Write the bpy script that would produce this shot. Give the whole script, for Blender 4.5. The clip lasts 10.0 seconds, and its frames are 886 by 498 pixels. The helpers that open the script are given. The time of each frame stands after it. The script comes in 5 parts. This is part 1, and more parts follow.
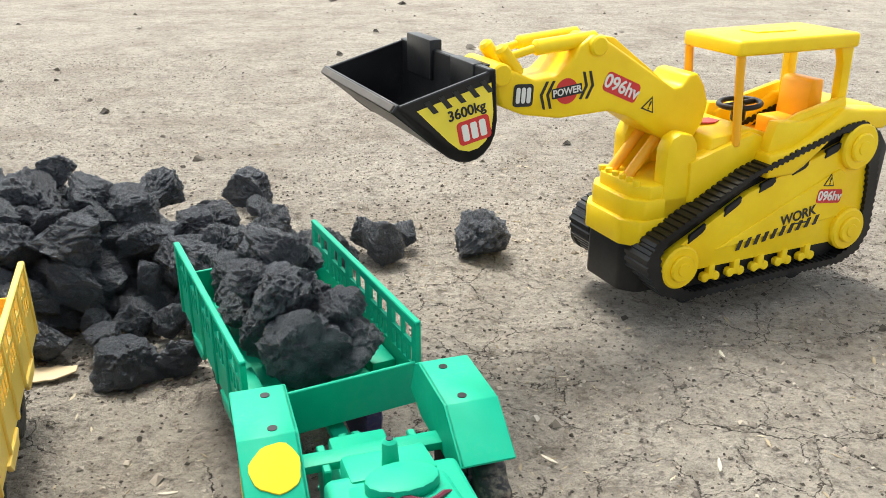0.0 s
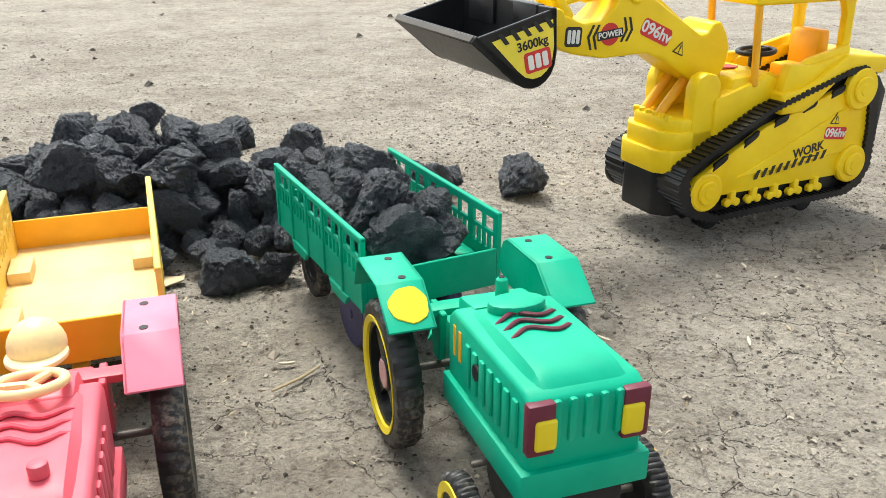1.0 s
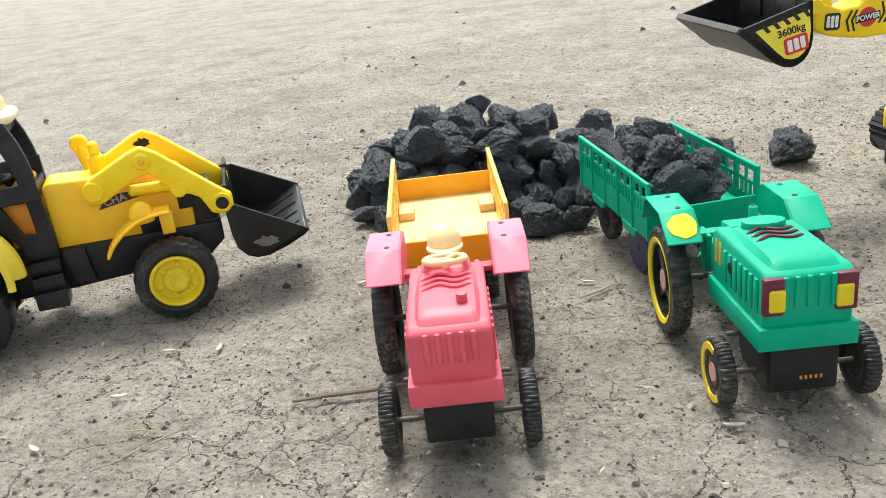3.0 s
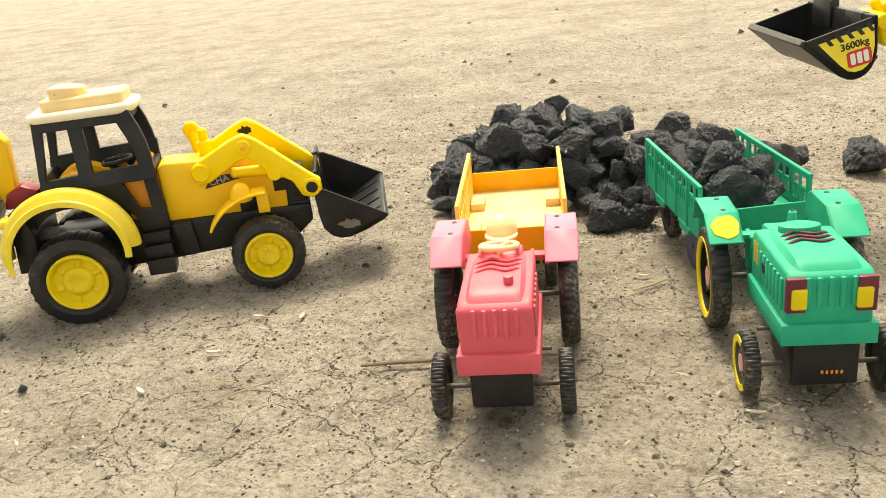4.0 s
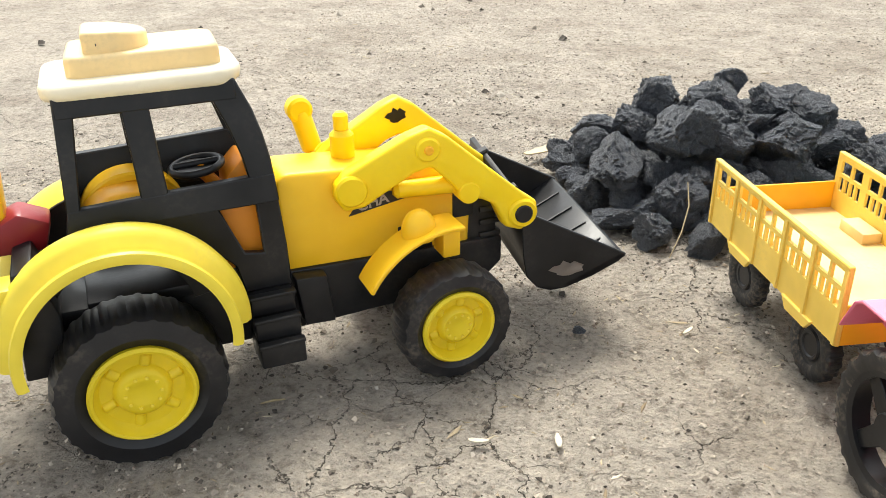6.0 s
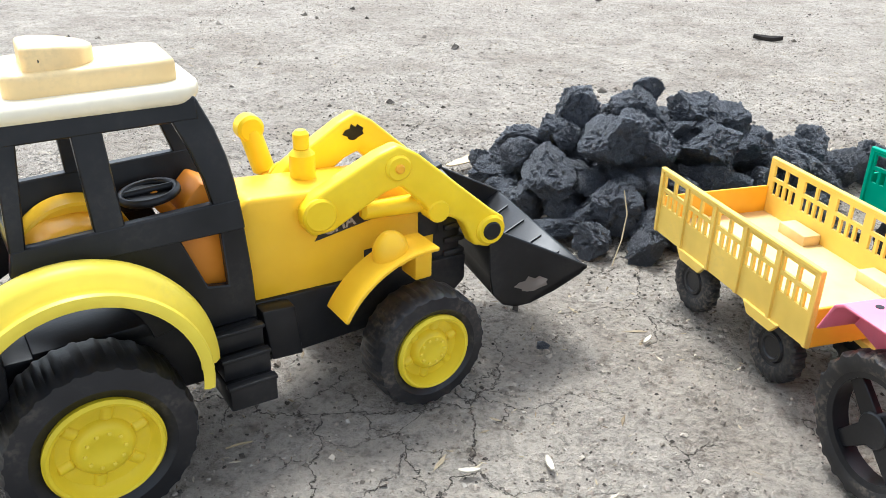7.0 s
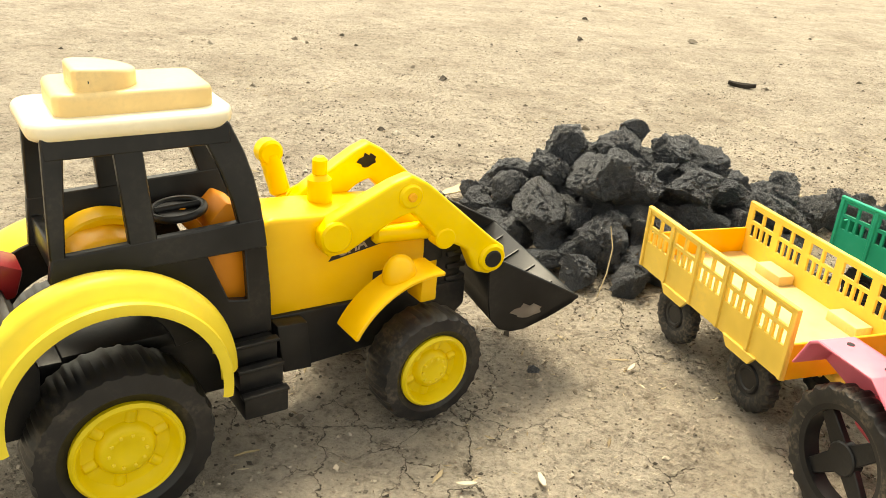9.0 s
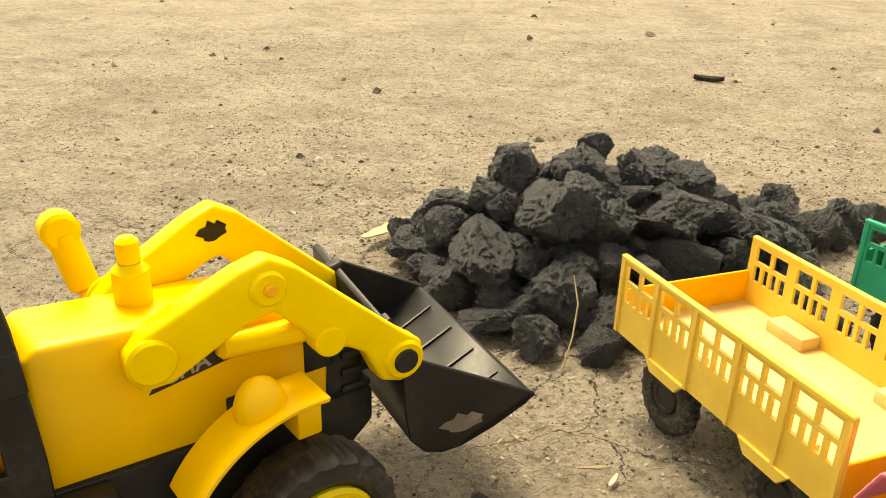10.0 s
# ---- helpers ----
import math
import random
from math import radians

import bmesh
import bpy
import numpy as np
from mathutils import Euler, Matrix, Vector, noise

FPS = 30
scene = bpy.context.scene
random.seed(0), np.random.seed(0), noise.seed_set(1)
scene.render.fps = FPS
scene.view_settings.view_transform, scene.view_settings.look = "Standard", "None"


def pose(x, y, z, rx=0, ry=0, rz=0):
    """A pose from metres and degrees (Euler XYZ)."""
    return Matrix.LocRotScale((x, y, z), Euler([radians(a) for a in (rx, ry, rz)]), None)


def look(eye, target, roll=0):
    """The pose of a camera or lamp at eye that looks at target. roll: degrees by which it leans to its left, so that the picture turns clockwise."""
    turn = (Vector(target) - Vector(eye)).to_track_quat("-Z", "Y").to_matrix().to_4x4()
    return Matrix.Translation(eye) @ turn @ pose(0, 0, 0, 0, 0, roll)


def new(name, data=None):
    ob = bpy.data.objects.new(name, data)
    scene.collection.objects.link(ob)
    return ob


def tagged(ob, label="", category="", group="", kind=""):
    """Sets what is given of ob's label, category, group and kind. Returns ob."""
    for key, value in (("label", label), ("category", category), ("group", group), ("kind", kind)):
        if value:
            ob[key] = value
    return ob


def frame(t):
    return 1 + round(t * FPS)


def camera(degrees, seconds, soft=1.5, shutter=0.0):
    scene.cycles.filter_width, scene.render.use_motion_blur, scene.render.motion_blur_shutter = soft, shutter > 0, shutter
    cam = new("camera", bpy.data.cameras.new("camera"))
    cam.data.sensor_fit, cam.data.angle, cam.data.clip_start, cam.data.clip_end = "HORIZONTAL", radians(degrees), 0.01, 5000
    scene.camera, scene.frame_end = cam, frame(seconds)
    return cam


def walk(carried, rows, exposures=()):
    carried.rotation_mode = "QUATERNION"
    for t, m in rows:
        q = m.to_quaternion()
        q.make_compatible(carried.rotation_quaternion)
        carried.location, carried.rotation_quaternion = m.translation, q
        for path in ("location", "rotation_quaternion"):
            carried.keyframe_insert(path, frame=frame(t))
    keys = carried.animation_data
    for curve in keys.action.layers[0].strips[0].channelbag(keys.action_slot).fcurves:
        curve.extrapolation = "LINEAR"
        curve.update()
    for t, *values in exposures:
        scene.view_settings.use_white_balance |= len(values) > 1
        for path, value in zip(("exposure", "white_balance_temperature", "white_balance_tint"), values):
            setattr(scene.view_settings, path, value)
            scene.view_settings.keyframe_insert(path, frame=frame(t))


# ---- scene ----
cam = camera(55.9, 10.0, soft=0.8)
PATH = [
    (0, (0.044, 0.079, 0.237), (-0.03, 1.925, -0.53), 0.1),
    (0.5, (0.03, 0.03, 0.226), (-0.044, 1.876, -0.542), -0.1),
    (1, (0.005, -0.003, 0.219), (-0.051, 1.843, -0.549), -0.0),
    (1.5, (-0.023, -0.027, 0.203), (-0.037, 1.819, -0.564), -1.2),
    (2, (-0.057, -0.055, 0.203), (-0.08, 1.791, -0.565), -1.9),
    (2.5, (-0.043, -0.106, 0.222), (-0.425, 1.703, -0.54), -4.9),
    (2.7, (-0.018, -0.127, 0.233), (-0.556, 1.646, -0.52), -6.1),
    (3.8, (0.067, -0.19, 0.261), (-0.811, 1.451, -0.47), -6.7),
    (4, (0.06, -0.19, 0.259), (-0.849, 1.435, -0.472), -6.7),
    (4.5, (0.009, -0.172, 0.257), (-0.98, 1.409, -0.466), -7.0),
    (5, (-0.074, -0.122, 0.245), (-1.068, 1.457, -0.476), -6.5),
    (5.2, (-0.117, -0.1, 0.237), (-1.101, 1.478, -0.5), -6.5),
    (6.3, (-0.313, -0.046, 0.24), (-0.599, 1.718, -0.657), 0.2),
    (6.5, (-0.324, -0.044, 0.241), (-0.563, 1.729, -0.653), -0.2),
    (7, (-0.33, -0.043, 0.237), (-0.477, 1.755, -0.627), 1.0),
    (7.5, (-0.323, -0.049, 0.237), (-0.421, 1.758, -0.615), 1.6),
    (8, (-0.334, -0.061, 0.247), (-0.43, 1.755, -0.588), 2.6),
    (8.5, (-0.334, -0.075, 0.25), (-0.406, 1.755, -0.556), 3.7),
    (9, (-0.347, -0.066, 0.246), (-0.418, 1.764, -0.558), 4.5),
    (9.5, (-0.339, 0.012, 0.234), (-0.362, 1.844, -0.566), 4.4),
    (10, (-0.325, 0.067, 0.225), (-0.323, 1.905, -0.564), 1.7),
]
EXPOSURES = [(0.0, 0.43, 6550, 5), (1.5, 0.39, 6400, 3), (2.7, 0.37, 6200, 3), (3.8, 0.52, 8000, 3), (4.4, 0.55, 9000, 2), (5.2, 0.61, 9600, 2), (6.3, 0.62, 5950, 6), (7.1, 0.62, 5800, 6), (7.5, 0.64, 5500, 8), (7.8, 0.66, 5450, 8),
             (8.2, 0.64, 6700, 5), (8.6, 0.62, 8600, 3), (9.2, 0.64, 9000, 2), (10.0, 0.38, 10700, 3)]
walk(cam, [(t, look(eye, target, roll)) for t, eye, target, roll in PATH], EXPOSURES)

# ---- light: a hazy bright day in open shade, brightest from beyond the toys ----
SUN_EL, SUN_AZ = 63.0, 335.0          # degrees; azimuth clockwise from +y
world = bpy.data.worlds.new("sky")
scene.world = world
world.use_nodes = True
wn, wl = world.node_tree.nodes, world.node_tree.links
sky = wn.new("ShaderNodeTexSky")
sky.sky_type, sky.sun_disc = "NISHITA", False
sky.sun_elevation, sky.sun_rotation = radians(SUN_EL), radians(SUN_AZ)
sky.air_density, sky.dust_density = 1.0, 3.0
hue = wn.new("ShaderNodeHueSaturation")
hue.inputs["Saturation"].default_value = 0.35
wl.new(sky.outputs[0], hue.inputs["Color"])
wl.new(hue.outputs[0], wn["Background"].inputs[0])
wn["Background"].inputs[1].default_value = 0.222
sun = new("sun", bpy.data.lights.new("sun", "SUN"))
sun.data.energy, sun.data.angle, sun.data.color = 3.0, radians(18), (1.0, 0.97, 0.93)
az, el = radians(SUN_AZ), radians(SUN_EL)
sun.matrix_world = look((2 * math.sin(az) * math.cos(el), 2 * math.cos(az) * math.cos(el), 2 * math.sin(el)), (0, 0, 0))


# ---- materials ----
def shader(name):
    m = bpy.data.materials.new(name)
    m.use_nodes = True
    return m, m.node_tree.nodes, m.node_tree.links, m.node_tree.nodes["Principled BSDF"]


def tex(nodes, links, kind, scale, detail=4.0, rough=0.55, coord="Object"):
    tc = nodes.new("ShaderNodeTexCoord")
    t = nodes.new(kind)
    t.inputs["Scale"].default_value = scale
    if kind == "ShaderNodeTexNoise":
        t.inputs["Detail"].default_value, t.inputs["Roughness"].default_value = detail, rough
    links.new(tc.outputs[coord], t.inputs["Vector"])
    return t


def ramp(nodes, links, source, stops):
    r = nodes.new("ShaderNodeValToRGB")
    while len(r.color_ramp.elements) < len(stops):
        r.color_ramp.elements.new(0.5)
    for e, (p, c) in zip(r.color_ramp.elements, stops):
        e.position, e.color = p, (*c, 1) if len(c) == 3 else c
    links.new(source, r.inputs[0])
    return r


def mix(nodes, links, fac, a, b, blend="MIX"):
    m = nodes.new("ShaderNodeMix")
    m.data_type, m.blend_type = "RGBA", blend
    for sock, v in ((m.inputs[0], fac), (m.inputs[6], a), (m.inputs[7], b)):
        if isinstance(v, (int, float)):
            sock.default_value = v
        elif isinstance(v, tuple):
            sock.default_value = (*v, 1)
        else:
            links.new(v, sock)
    return m.outputs[2]


def math_node(nodes, links, op, a, b):
    m = nodes.new("ShaderNodeMath")
    m.operation = op
    for sock, v in zip(m.inputs, (a, b)):
        if isinstance(v, (int, float)):
            sock.default_value = v
        else:
            links.new(v, sock)
    return m.outputs[0]


def bump(nodes, links, bsdf, height, strength, distance):
    b = nodes.new("ShaderNodeBump")
    b.inputs["Strength"].default_value, b.inputs["Distance"].default_value = strength, distance
    links.new(height, b.inputs["Height"])
    links.new(b.outputs[0], bsdf.inputs["Normal"])


DUST = (0.36, 0.29, 0.21)


def plastic(name, color, rough=0.42, dust=0.25, sss=0.0, wear=0.12, spec=0.4):
    """Moulded toy plastic: faint tone drift, dust in patches, tiny scuffs."""
    m, n, l, p = shader(name)
    big = tex(n, l, "ShaderNodeTexNoise", 28, 3)
    fine = tex(n, l, "ShaderNodeTexNoise", 420, 4)
    dark = tuple(c * (1 - wear) for c in color)
    lite = tuple(min(1, c * (1 + wear) + 0.01) for c in color)
    tone = ramp(n, l, big.outputs[0], [(0.3, dark), (0.7, lite)])
    mask = math_node(n, l, "MULTIPLY", ramp(n, l, big.outputs[0], [(0.48, (0, 0, 0)), (0.75, (1, 1, 1))]).outputs[0],
                     ramp(n, l, fine.outputs[0], [(0.45, (0, 0, 0)), (0.65, (1, 1, 1))]).outputs[0])
    mask = math_node(n, l, "MULTIPLY", mask, dust)
    l.new(mix(n, l, mask, tone.outputs[0], DUST), p.inputs["Base Color"])
    l.new(math_node(n, l, "ADD", math_node(n, l, "MULTIPLY", fine.outputs[0], 0.18), rough - 0.09), p.inputs["Roughness"])
    p.inputs["Specular IOR Level"].default_value = spec
    if sss:
        p.inputs["Subsurface Weight"].default_value = sss
        p.inputs["Subsurface Radius"].default_value = (0.004, 0.003, 0.001)
        p.inputs["Subsurface Scale"].default_value = 1.0
    bump(n, l, p, fine.outputs[0], 0.12, 0.0004)
    return m


YELLOW = plastic("yellow_plastic", (0.98, 0.64, 0.008), 0.38, 0.05, 0.0, 0.1, 0.3)
AMBER = plastic("amber_plastic", (0.9, 0.43, 0.014), 0.38, 0.08)
LEMON = plastic("lemon_plastic", (0.88, 0.69, 0.06), 0.4, 0.1)
OLIVE_Y = plastic("hub_yellow_plastic", (0.8, 0.6, 0.015), 0.45, 0.2)
ORANGE = plastic("orange_plastic", (0.75, 0.26, 0.015), 0.45, 0.1)
CREAM = plastic("cream_plastic", (0.84, 0.62, 0.3), 0.42, 0.2)
IVORY = plastic("ivory_plastic", (0.87, 0.78, 0.58), 0.42, 0.2)
PINK = plastic("pink_plastic", (0.68, 0.095, 0.132), 0.46, 0.12)
ROSE = plastic("rose_plastic", (0.78, 0.18, 0.26), 0.46, 0.12)
GREEN = plastic("green_plastic", (0.001, 0.37, 0.215), 0.5, 0.08, 0.0, 0.12, 0.25)
TRAY_Y = plastic("trailer_yellow_plastic", (0.86, 0.58, 0.1), 0.42, 0.25)
BED_Y = plastic("dusty_bed_plastic", (0.78, 0.58, 0.26), 0.62, 0.9, 0.0, 0.2)
BLACK = plastic("black_plastic", (0.008, 0.008, 0.009), 0.36, 0.05, 0.0, 0.3, 0.3)
MUDDY = plastic("muddy_tyre_rubber", (0.015, 0.014, 0.014), 0.5, 0.8, 0.0, 0.3)
TYRE = plastic("tyre_rubber", (0.011, 0.011, 0.012), 0.55, 0.5, 0.0, 0.3)
GLOSSY_TYRE = plastic("glossy_tyre_plastic", (0.010, 0.010, 0.012), 0.42, 0.3, 0.0, 0.3)
GOLD = plastic("golden_plastic", (0.98, 0.55, 0.018), 0.36, 0.05, 0.0, 0.07, 0.35)
STICKER_PALE = plastic("torn_paper", (0.35, 0.3, 0.26), 0.7, 0.3)
NAVY = plastic("navy_plastic", (0.02, 0.02, 0.09), 0.45, 0.2)
MAROON = plastic("maroon_paint", (0.13, 0.012, 0.03), 0.5, 0.1)
PAINT_Y = plastic("brushed_yellow_paint", (0.78, 0.6, 0.01), 0.5, 0.1)
PAINT_P = plastic("brushed_pink_paint", (0.6, 0.32, 0.3), 0.55, 0.1)
RED = plastic("red_sticker", (0.62, 0.03, 0.03), 0.4, 0.05)
RED_DARK = plastic("dark_red_plastic", (0.25, 0.01, 0.015), 0.4, 0.1)
WHITE = plastic("white_print", (0.8, 0.78, 0.74), 0.45, 0.05)
INK = plastic("black_print", (0.015, 0.015, 0.015), 0.45, 0.05)
STEEL = plastic("dull_steel", (0.1, 0.085, 0.07), 0.5, 0.4)
LEAF_DRY = plastic("dry_leaf", (0.55, 0.43, 0.26), 0.7, 0.2)
STRAW = plastic("straw", (0.42, 0.33, 0.19), 0.75, 0.2)
TWIG = plastic("twig_bark", (0.2, 0.15, 0.095), 0.8, 0.3)
DARKLEAF = plastic("dark_leaf", (0.03, 0.026, 0.022), 0.9, 0.0, 0.0, 0.2, 0.05)


def rock_material():
    m, n, l, p = shader("black_clod")
    a = tex(n, l, "ShaderNodeTexNoise", 60, 6, 0.65)
    b = tex(n, l, "ShaderNodeTexNoise", 420, 6, 0.7)
    c = tex(n, l, "ShaderNodeTexVoronoi", 260)
    tone = ramp(n, l, a.outputs[0], [(0.3, (0.02, 0.022, 0.028)), (0.5, (0.086, 0.094, 0.113)), (0.7, (0.27, 0.29, 0.33))])
    speck = ramp(n, l, b.outputs[0], [(0.62, (0, 0, 0)), (0.74, (1, 1, 1))])
    l.new(mix(n, l, math_node(n, l, "MULTIPLY", speck.outputs[0], 0.3), tone.outputs[0], (0.13, 0.12, 0.105)), p.inputs["Base Color"])
    l.new(ramp(n, l, a.outputs[0], [(0.35, (0.5, 0.5, 0.5)), (0.62, (0.27, 0.27, 0.27))]).outputs[0], p.inputs["Roughness"])
    p.inputs["Specular IOR Level"].default_value = 0.9
    h = math_node(n, l, "ADD", math_node(n, l, "MULTIPLY", a.outputs[0], 1.5), math_node(n, l, "ADD", math_node(n, l, "MULTIPLY", b.outputs[0], 1.6), math_node(n, l, "MULTIPLY", c.outputs[0], 0.7)))
    bump(n, l, p, h, 0.9, 0.0022)
    return m


ROCK = rock_material()


def soil_material():
    m, n, l, p = shader("dry_cracked_soil")
    tc = n.new("ShaderNodeTexCoord")
    huge = tex(n, l, "ShaderNodeTexNoise", 2.2, 4)
    mid = tex(n, l, "ShaderNodeTexNoise", 26, 6, 0.65)
    fine = tex(n, l, "ShaderNodeTexNoise", 260, 6, 0.7)
    grit = tex(n, l, "ShaderNodeTexNoise", 900, 3, 0.7)
    base = ramp(n, l, mid.outputs[0], [(0.3, (0.31, 0.268, 0.222)), (0.52, (0.405, 0.355, 0.297)), (0.75, (0.48, 0.425, 0.36))])
    base = mix(n, l, ramp(n, l, huge.outputs[0], [(0.35, (0, 0, 0)), (0.65, (0.5, 0.5, 0.5))]).outputs[0], base.outputs[0], (0.45, 0.4, 0.34))
    base = mix(n, l, 0.65, base, ramp(n, l, fine.outputs[0], [(0.3, (0.28, 0.27, 0.25)), (0.48, (1, 1, 1)), (0.72, (1.4, 1.39, 1.35))]).outputs[0], "MULTIPLY")
    dots = ramp(n, l, grit.outputs[0], [(0.3, (1, 1, 1)), (0.36, (0, 0, 0))])
    base = mix(n, l, math_node(n, l, "MULTIPLY", dots.outputs[0], 0.6), base, (0.09, 0.075, 0.06))
    # fine drying cracks: warped cell borders, in patches
    warp = n.new("ShaderNodeVectorMath")
    warp.operation = "MULTIPLY_ADD"
    wnz = tex(n, l, "ShaderNodeTexNoise", 34, 5, 0.65)
    l.new(wnz.outputs[1], warp.inputs[0])
    warp.inputs[1].default_value = (0.035, 0.035, 0)
    l.new(tc.outputs["Object"], warp.inputs[2])
    cracks = None
    for scale, width, lo, hi in ((13, 0.0048, 0.45, 0.51), (29, 0.0085, 0.48, 0.54)):
        v = n.new("ShaderNodeTexVoronoi")
        v.feature, v.voronoi_dimensions = "DISTANCE_TO_EDGE", "2D"
        v.inputs["Scale"].default_value = scale
        l.new(warp.outputs[0], v.inputs["Vector"])
        line = ramp(n, l, v.outputs["Distance"], [(0.0, (1, 1, 1)), (width * 1.6, (0, 0, 0))])
        patch = ramp(n, l, tex(n, l, "ShaderNodeTexNoise", scale * 0.4, 3).outputs[0], [(lo, (0, 0, 0)), (hi, (1, 1, 1))])
        one = math_node(n, l, "MULTIPLY", line.outputs[0], patch.outputs[0])
        cracks = one if cracks is None else math_node(n, l, "MAXIMUM", cracks, one)
    sep = n.new("ShaderNodeSeparateXYZ")
    l.new(tc.outputs["Object"], sep.inputs[0])
    dried = n.new("ShaderNodeMapRange")          # the cracked patch lies round the toys
    dried.inputs[1].default_value, dried.inputs[2].default_value = 0.55, 0.85
    dried.inputs[3].default_value, dried.inputs[4].default_value = 1.0, 0.0
    l.new(sep.outputs[1], dried.inputs[0])
    cracks = math_node(n, l, "MULTIPLY", cracks, dried.outputs[0])
    blots = ramp(n, l, tex(n, l, "ShaderNodeTexNoise", 75, 5, 0.7).outputs[0], [(0.34, (0.5, 0.48, 0.45)), (0.45, (1, 1, 1)), (0.7, (1.12, 1.12, 1.1))])
    base = mix(n, l, 0.75, base, blots.outputs[0], "MULTIPLY")
    wide = ramp(n, l, tex(n, l, "ShaderNodeTexNoise", 8, 4, 0.6).outputs[0], [(0.36, (0.82, 0.8, 0.78)), (0.52, (1, 1, 1)), (0.68, (1.08, 1.08, 1.07))])
    base = mix(n, l, 1.0, base, wide.outputs[0], "MULTIPLY")
    l.new(mix(n, l, math_node(n, l, "MULTIPLY", cracks, 0.96), base, (0.05, 0.04, 0.03)), p.inputs["Base Color"])
    p.inputs["Roughness"].default_value = 0.92
    p.inputs["Specular IOR Level"].default_value = 0.25
    h = math_node(n, l, "ADD", math_node(n, l, "MULTIPLY", mid.outputs[0], 3.2), math_node(n, l, "ADD", math_node(n, l, "MULTIPLY", fine.outputs[0], 1.4), math_node(n, l, "MULTIPLY", grit.outputs[0], 0.25)))
    h = math_node(n, l, "SUBTRACT", h, math_node(n, l, "MULTIPLY", cracks, 1.2))
    bump(n, l, p, h, 1.0, 0.0045)
    return m


SOIL = soil_material()


def crumb_material(name, tones):
    m, n, l, p = shader(name)
    g = n.new("ShaderNodeNewGeometry")
    l.new(ramp(n, l, g.outputs["Random Per Island"], tones).outputs[0], p.inputs["Base Color"])
    p.inputs["Roughness"].default_value = 0.9
    return m


CRUMB = crumb_material("soil_crumbs", [(0.0, (0.06, 0.05, 0.04)), (0.32, (0.28, 0.23, 0.18)), (0.7, (0.42, 0.36, 0.29)), (1.0, (0.52, 0.45, 0.36))])
GRIT = crumb_material("dark_soil_grit", [(0.0, (0.045, 0.036, 0.028)), (0.5, (0.12, 0.1, 0.078)), (0.75, (0.26, 0.22, 0.18)), (1.0, (0.5, 0.45, 0.38))])
CHAFF = crumb_material("straw_chaff", [(0.0, (0.2, 0.15, 0.09)), (0.5, (0.42, 0.34, 0.22)), (1.0, (0.6, 0.52, 0.38))])


# ---- building blocks ----
def finish(name, bm, mat, parent=None, label="", angle=38):
    bmesh.ops.recalc_face_normals(bm, faces=bm.faces)
    me = bpy.data.meshes.new(name)
    bm.to_mesh(me)
    bm.free()
    me.polygons.foreach_set("use_smooth", [True] * len(me.polygons))
    me.set_sharp_from_angle(angle=radians(angle))
    me.materials.append(mat)
    ob = new(name, me)
    ob.parent = parent
    if label:
        tagged(ob, label=label)
    return ob


def part(name, bm, mat, parent, label=""):
    return finish(name, bm, mat, parent, label)


def thing(name, m, label, category, group=""):
    ob = new(name)
    ob.empty_display_size = 0.02
    ob.matrix_world = m
    return tagged(ob, label, category, group)


def mm(*v):
    return [c / 1000 for c in v]


def prof(pts, y0, y1, bevel=0.8, seg=2, bm=None):
    """A prism: outline of (x, z) in millimetres, from y0 to y1 millimetres, with rounded edges."""
    own = bm is None
    b = bmesh.new()
    a = [b.verts.new(mm(x, y0, z)) for x, z in pts]
    f = b.faces.new(a)
    ext = bmesh.ops.extrude_face_region(b, geom=[f])
    bmesh.ops.translate(b, verts=[v for v in ext["geom"] if isinstance(v, bmesh.types.BMVert)], vec=(0, (y1 - y0) / 1000, 0))
    bmesh.ops.recalc_face_normals(b, faces=b.faces)
    if bevel:
        bmesh.ops.bevel(b, geom=b.edges[:], offset=bevel / 1000, segments=seg, affect="EDGES", clamp_overlap=True, profile=0.5)
    return b if own else join(bm, b)


def join(bm, other):
    me = bpy.data.meshes.new("tmp")
    other.to_mesh(me)
    other.free()
    bm.from_mesh(me)
    bpy.data.meshes.remove(me)
    return bm


def box(x0, x1, y0, y1, z0, z1, bevel=0.8, seg=2, bm=None):
    return prof([(x0, z0), (x1, z0), (x1, z1), (x0, z1)], y0, y1, bevel, seg, bm)


def plan(pts, z0, z1, bevel=0.8, seg=2, bm=None):
    """A prism: outline of (x, y), from z0 to z1, millimetres."""
    own = bm is None
    b = bmesh.new()
    f = b.faces.new([b.verts.new(mm(x, y, z0)) for x, y in pts])
    ext = bmesh.ops.extrude_face_region(b, geom=[f])
    bmesh.ops.translate(b, verts=[v for v in ext["geom"] if isinstance(v, bmesh.types.BMVert)], vec=(0, 0, (z1 - z0) / 1000))
    bmesh.ops.recalc_face_normals(b, faces=b.faces)
    if bevel:
        bmesh.ops.bevel(b, geom=b.edges[:], offset=bevel / 1000, segments=seg, affect="EDGES", clamp_overlap=True, profile=0.5)
    return b if own else join(bm, b)


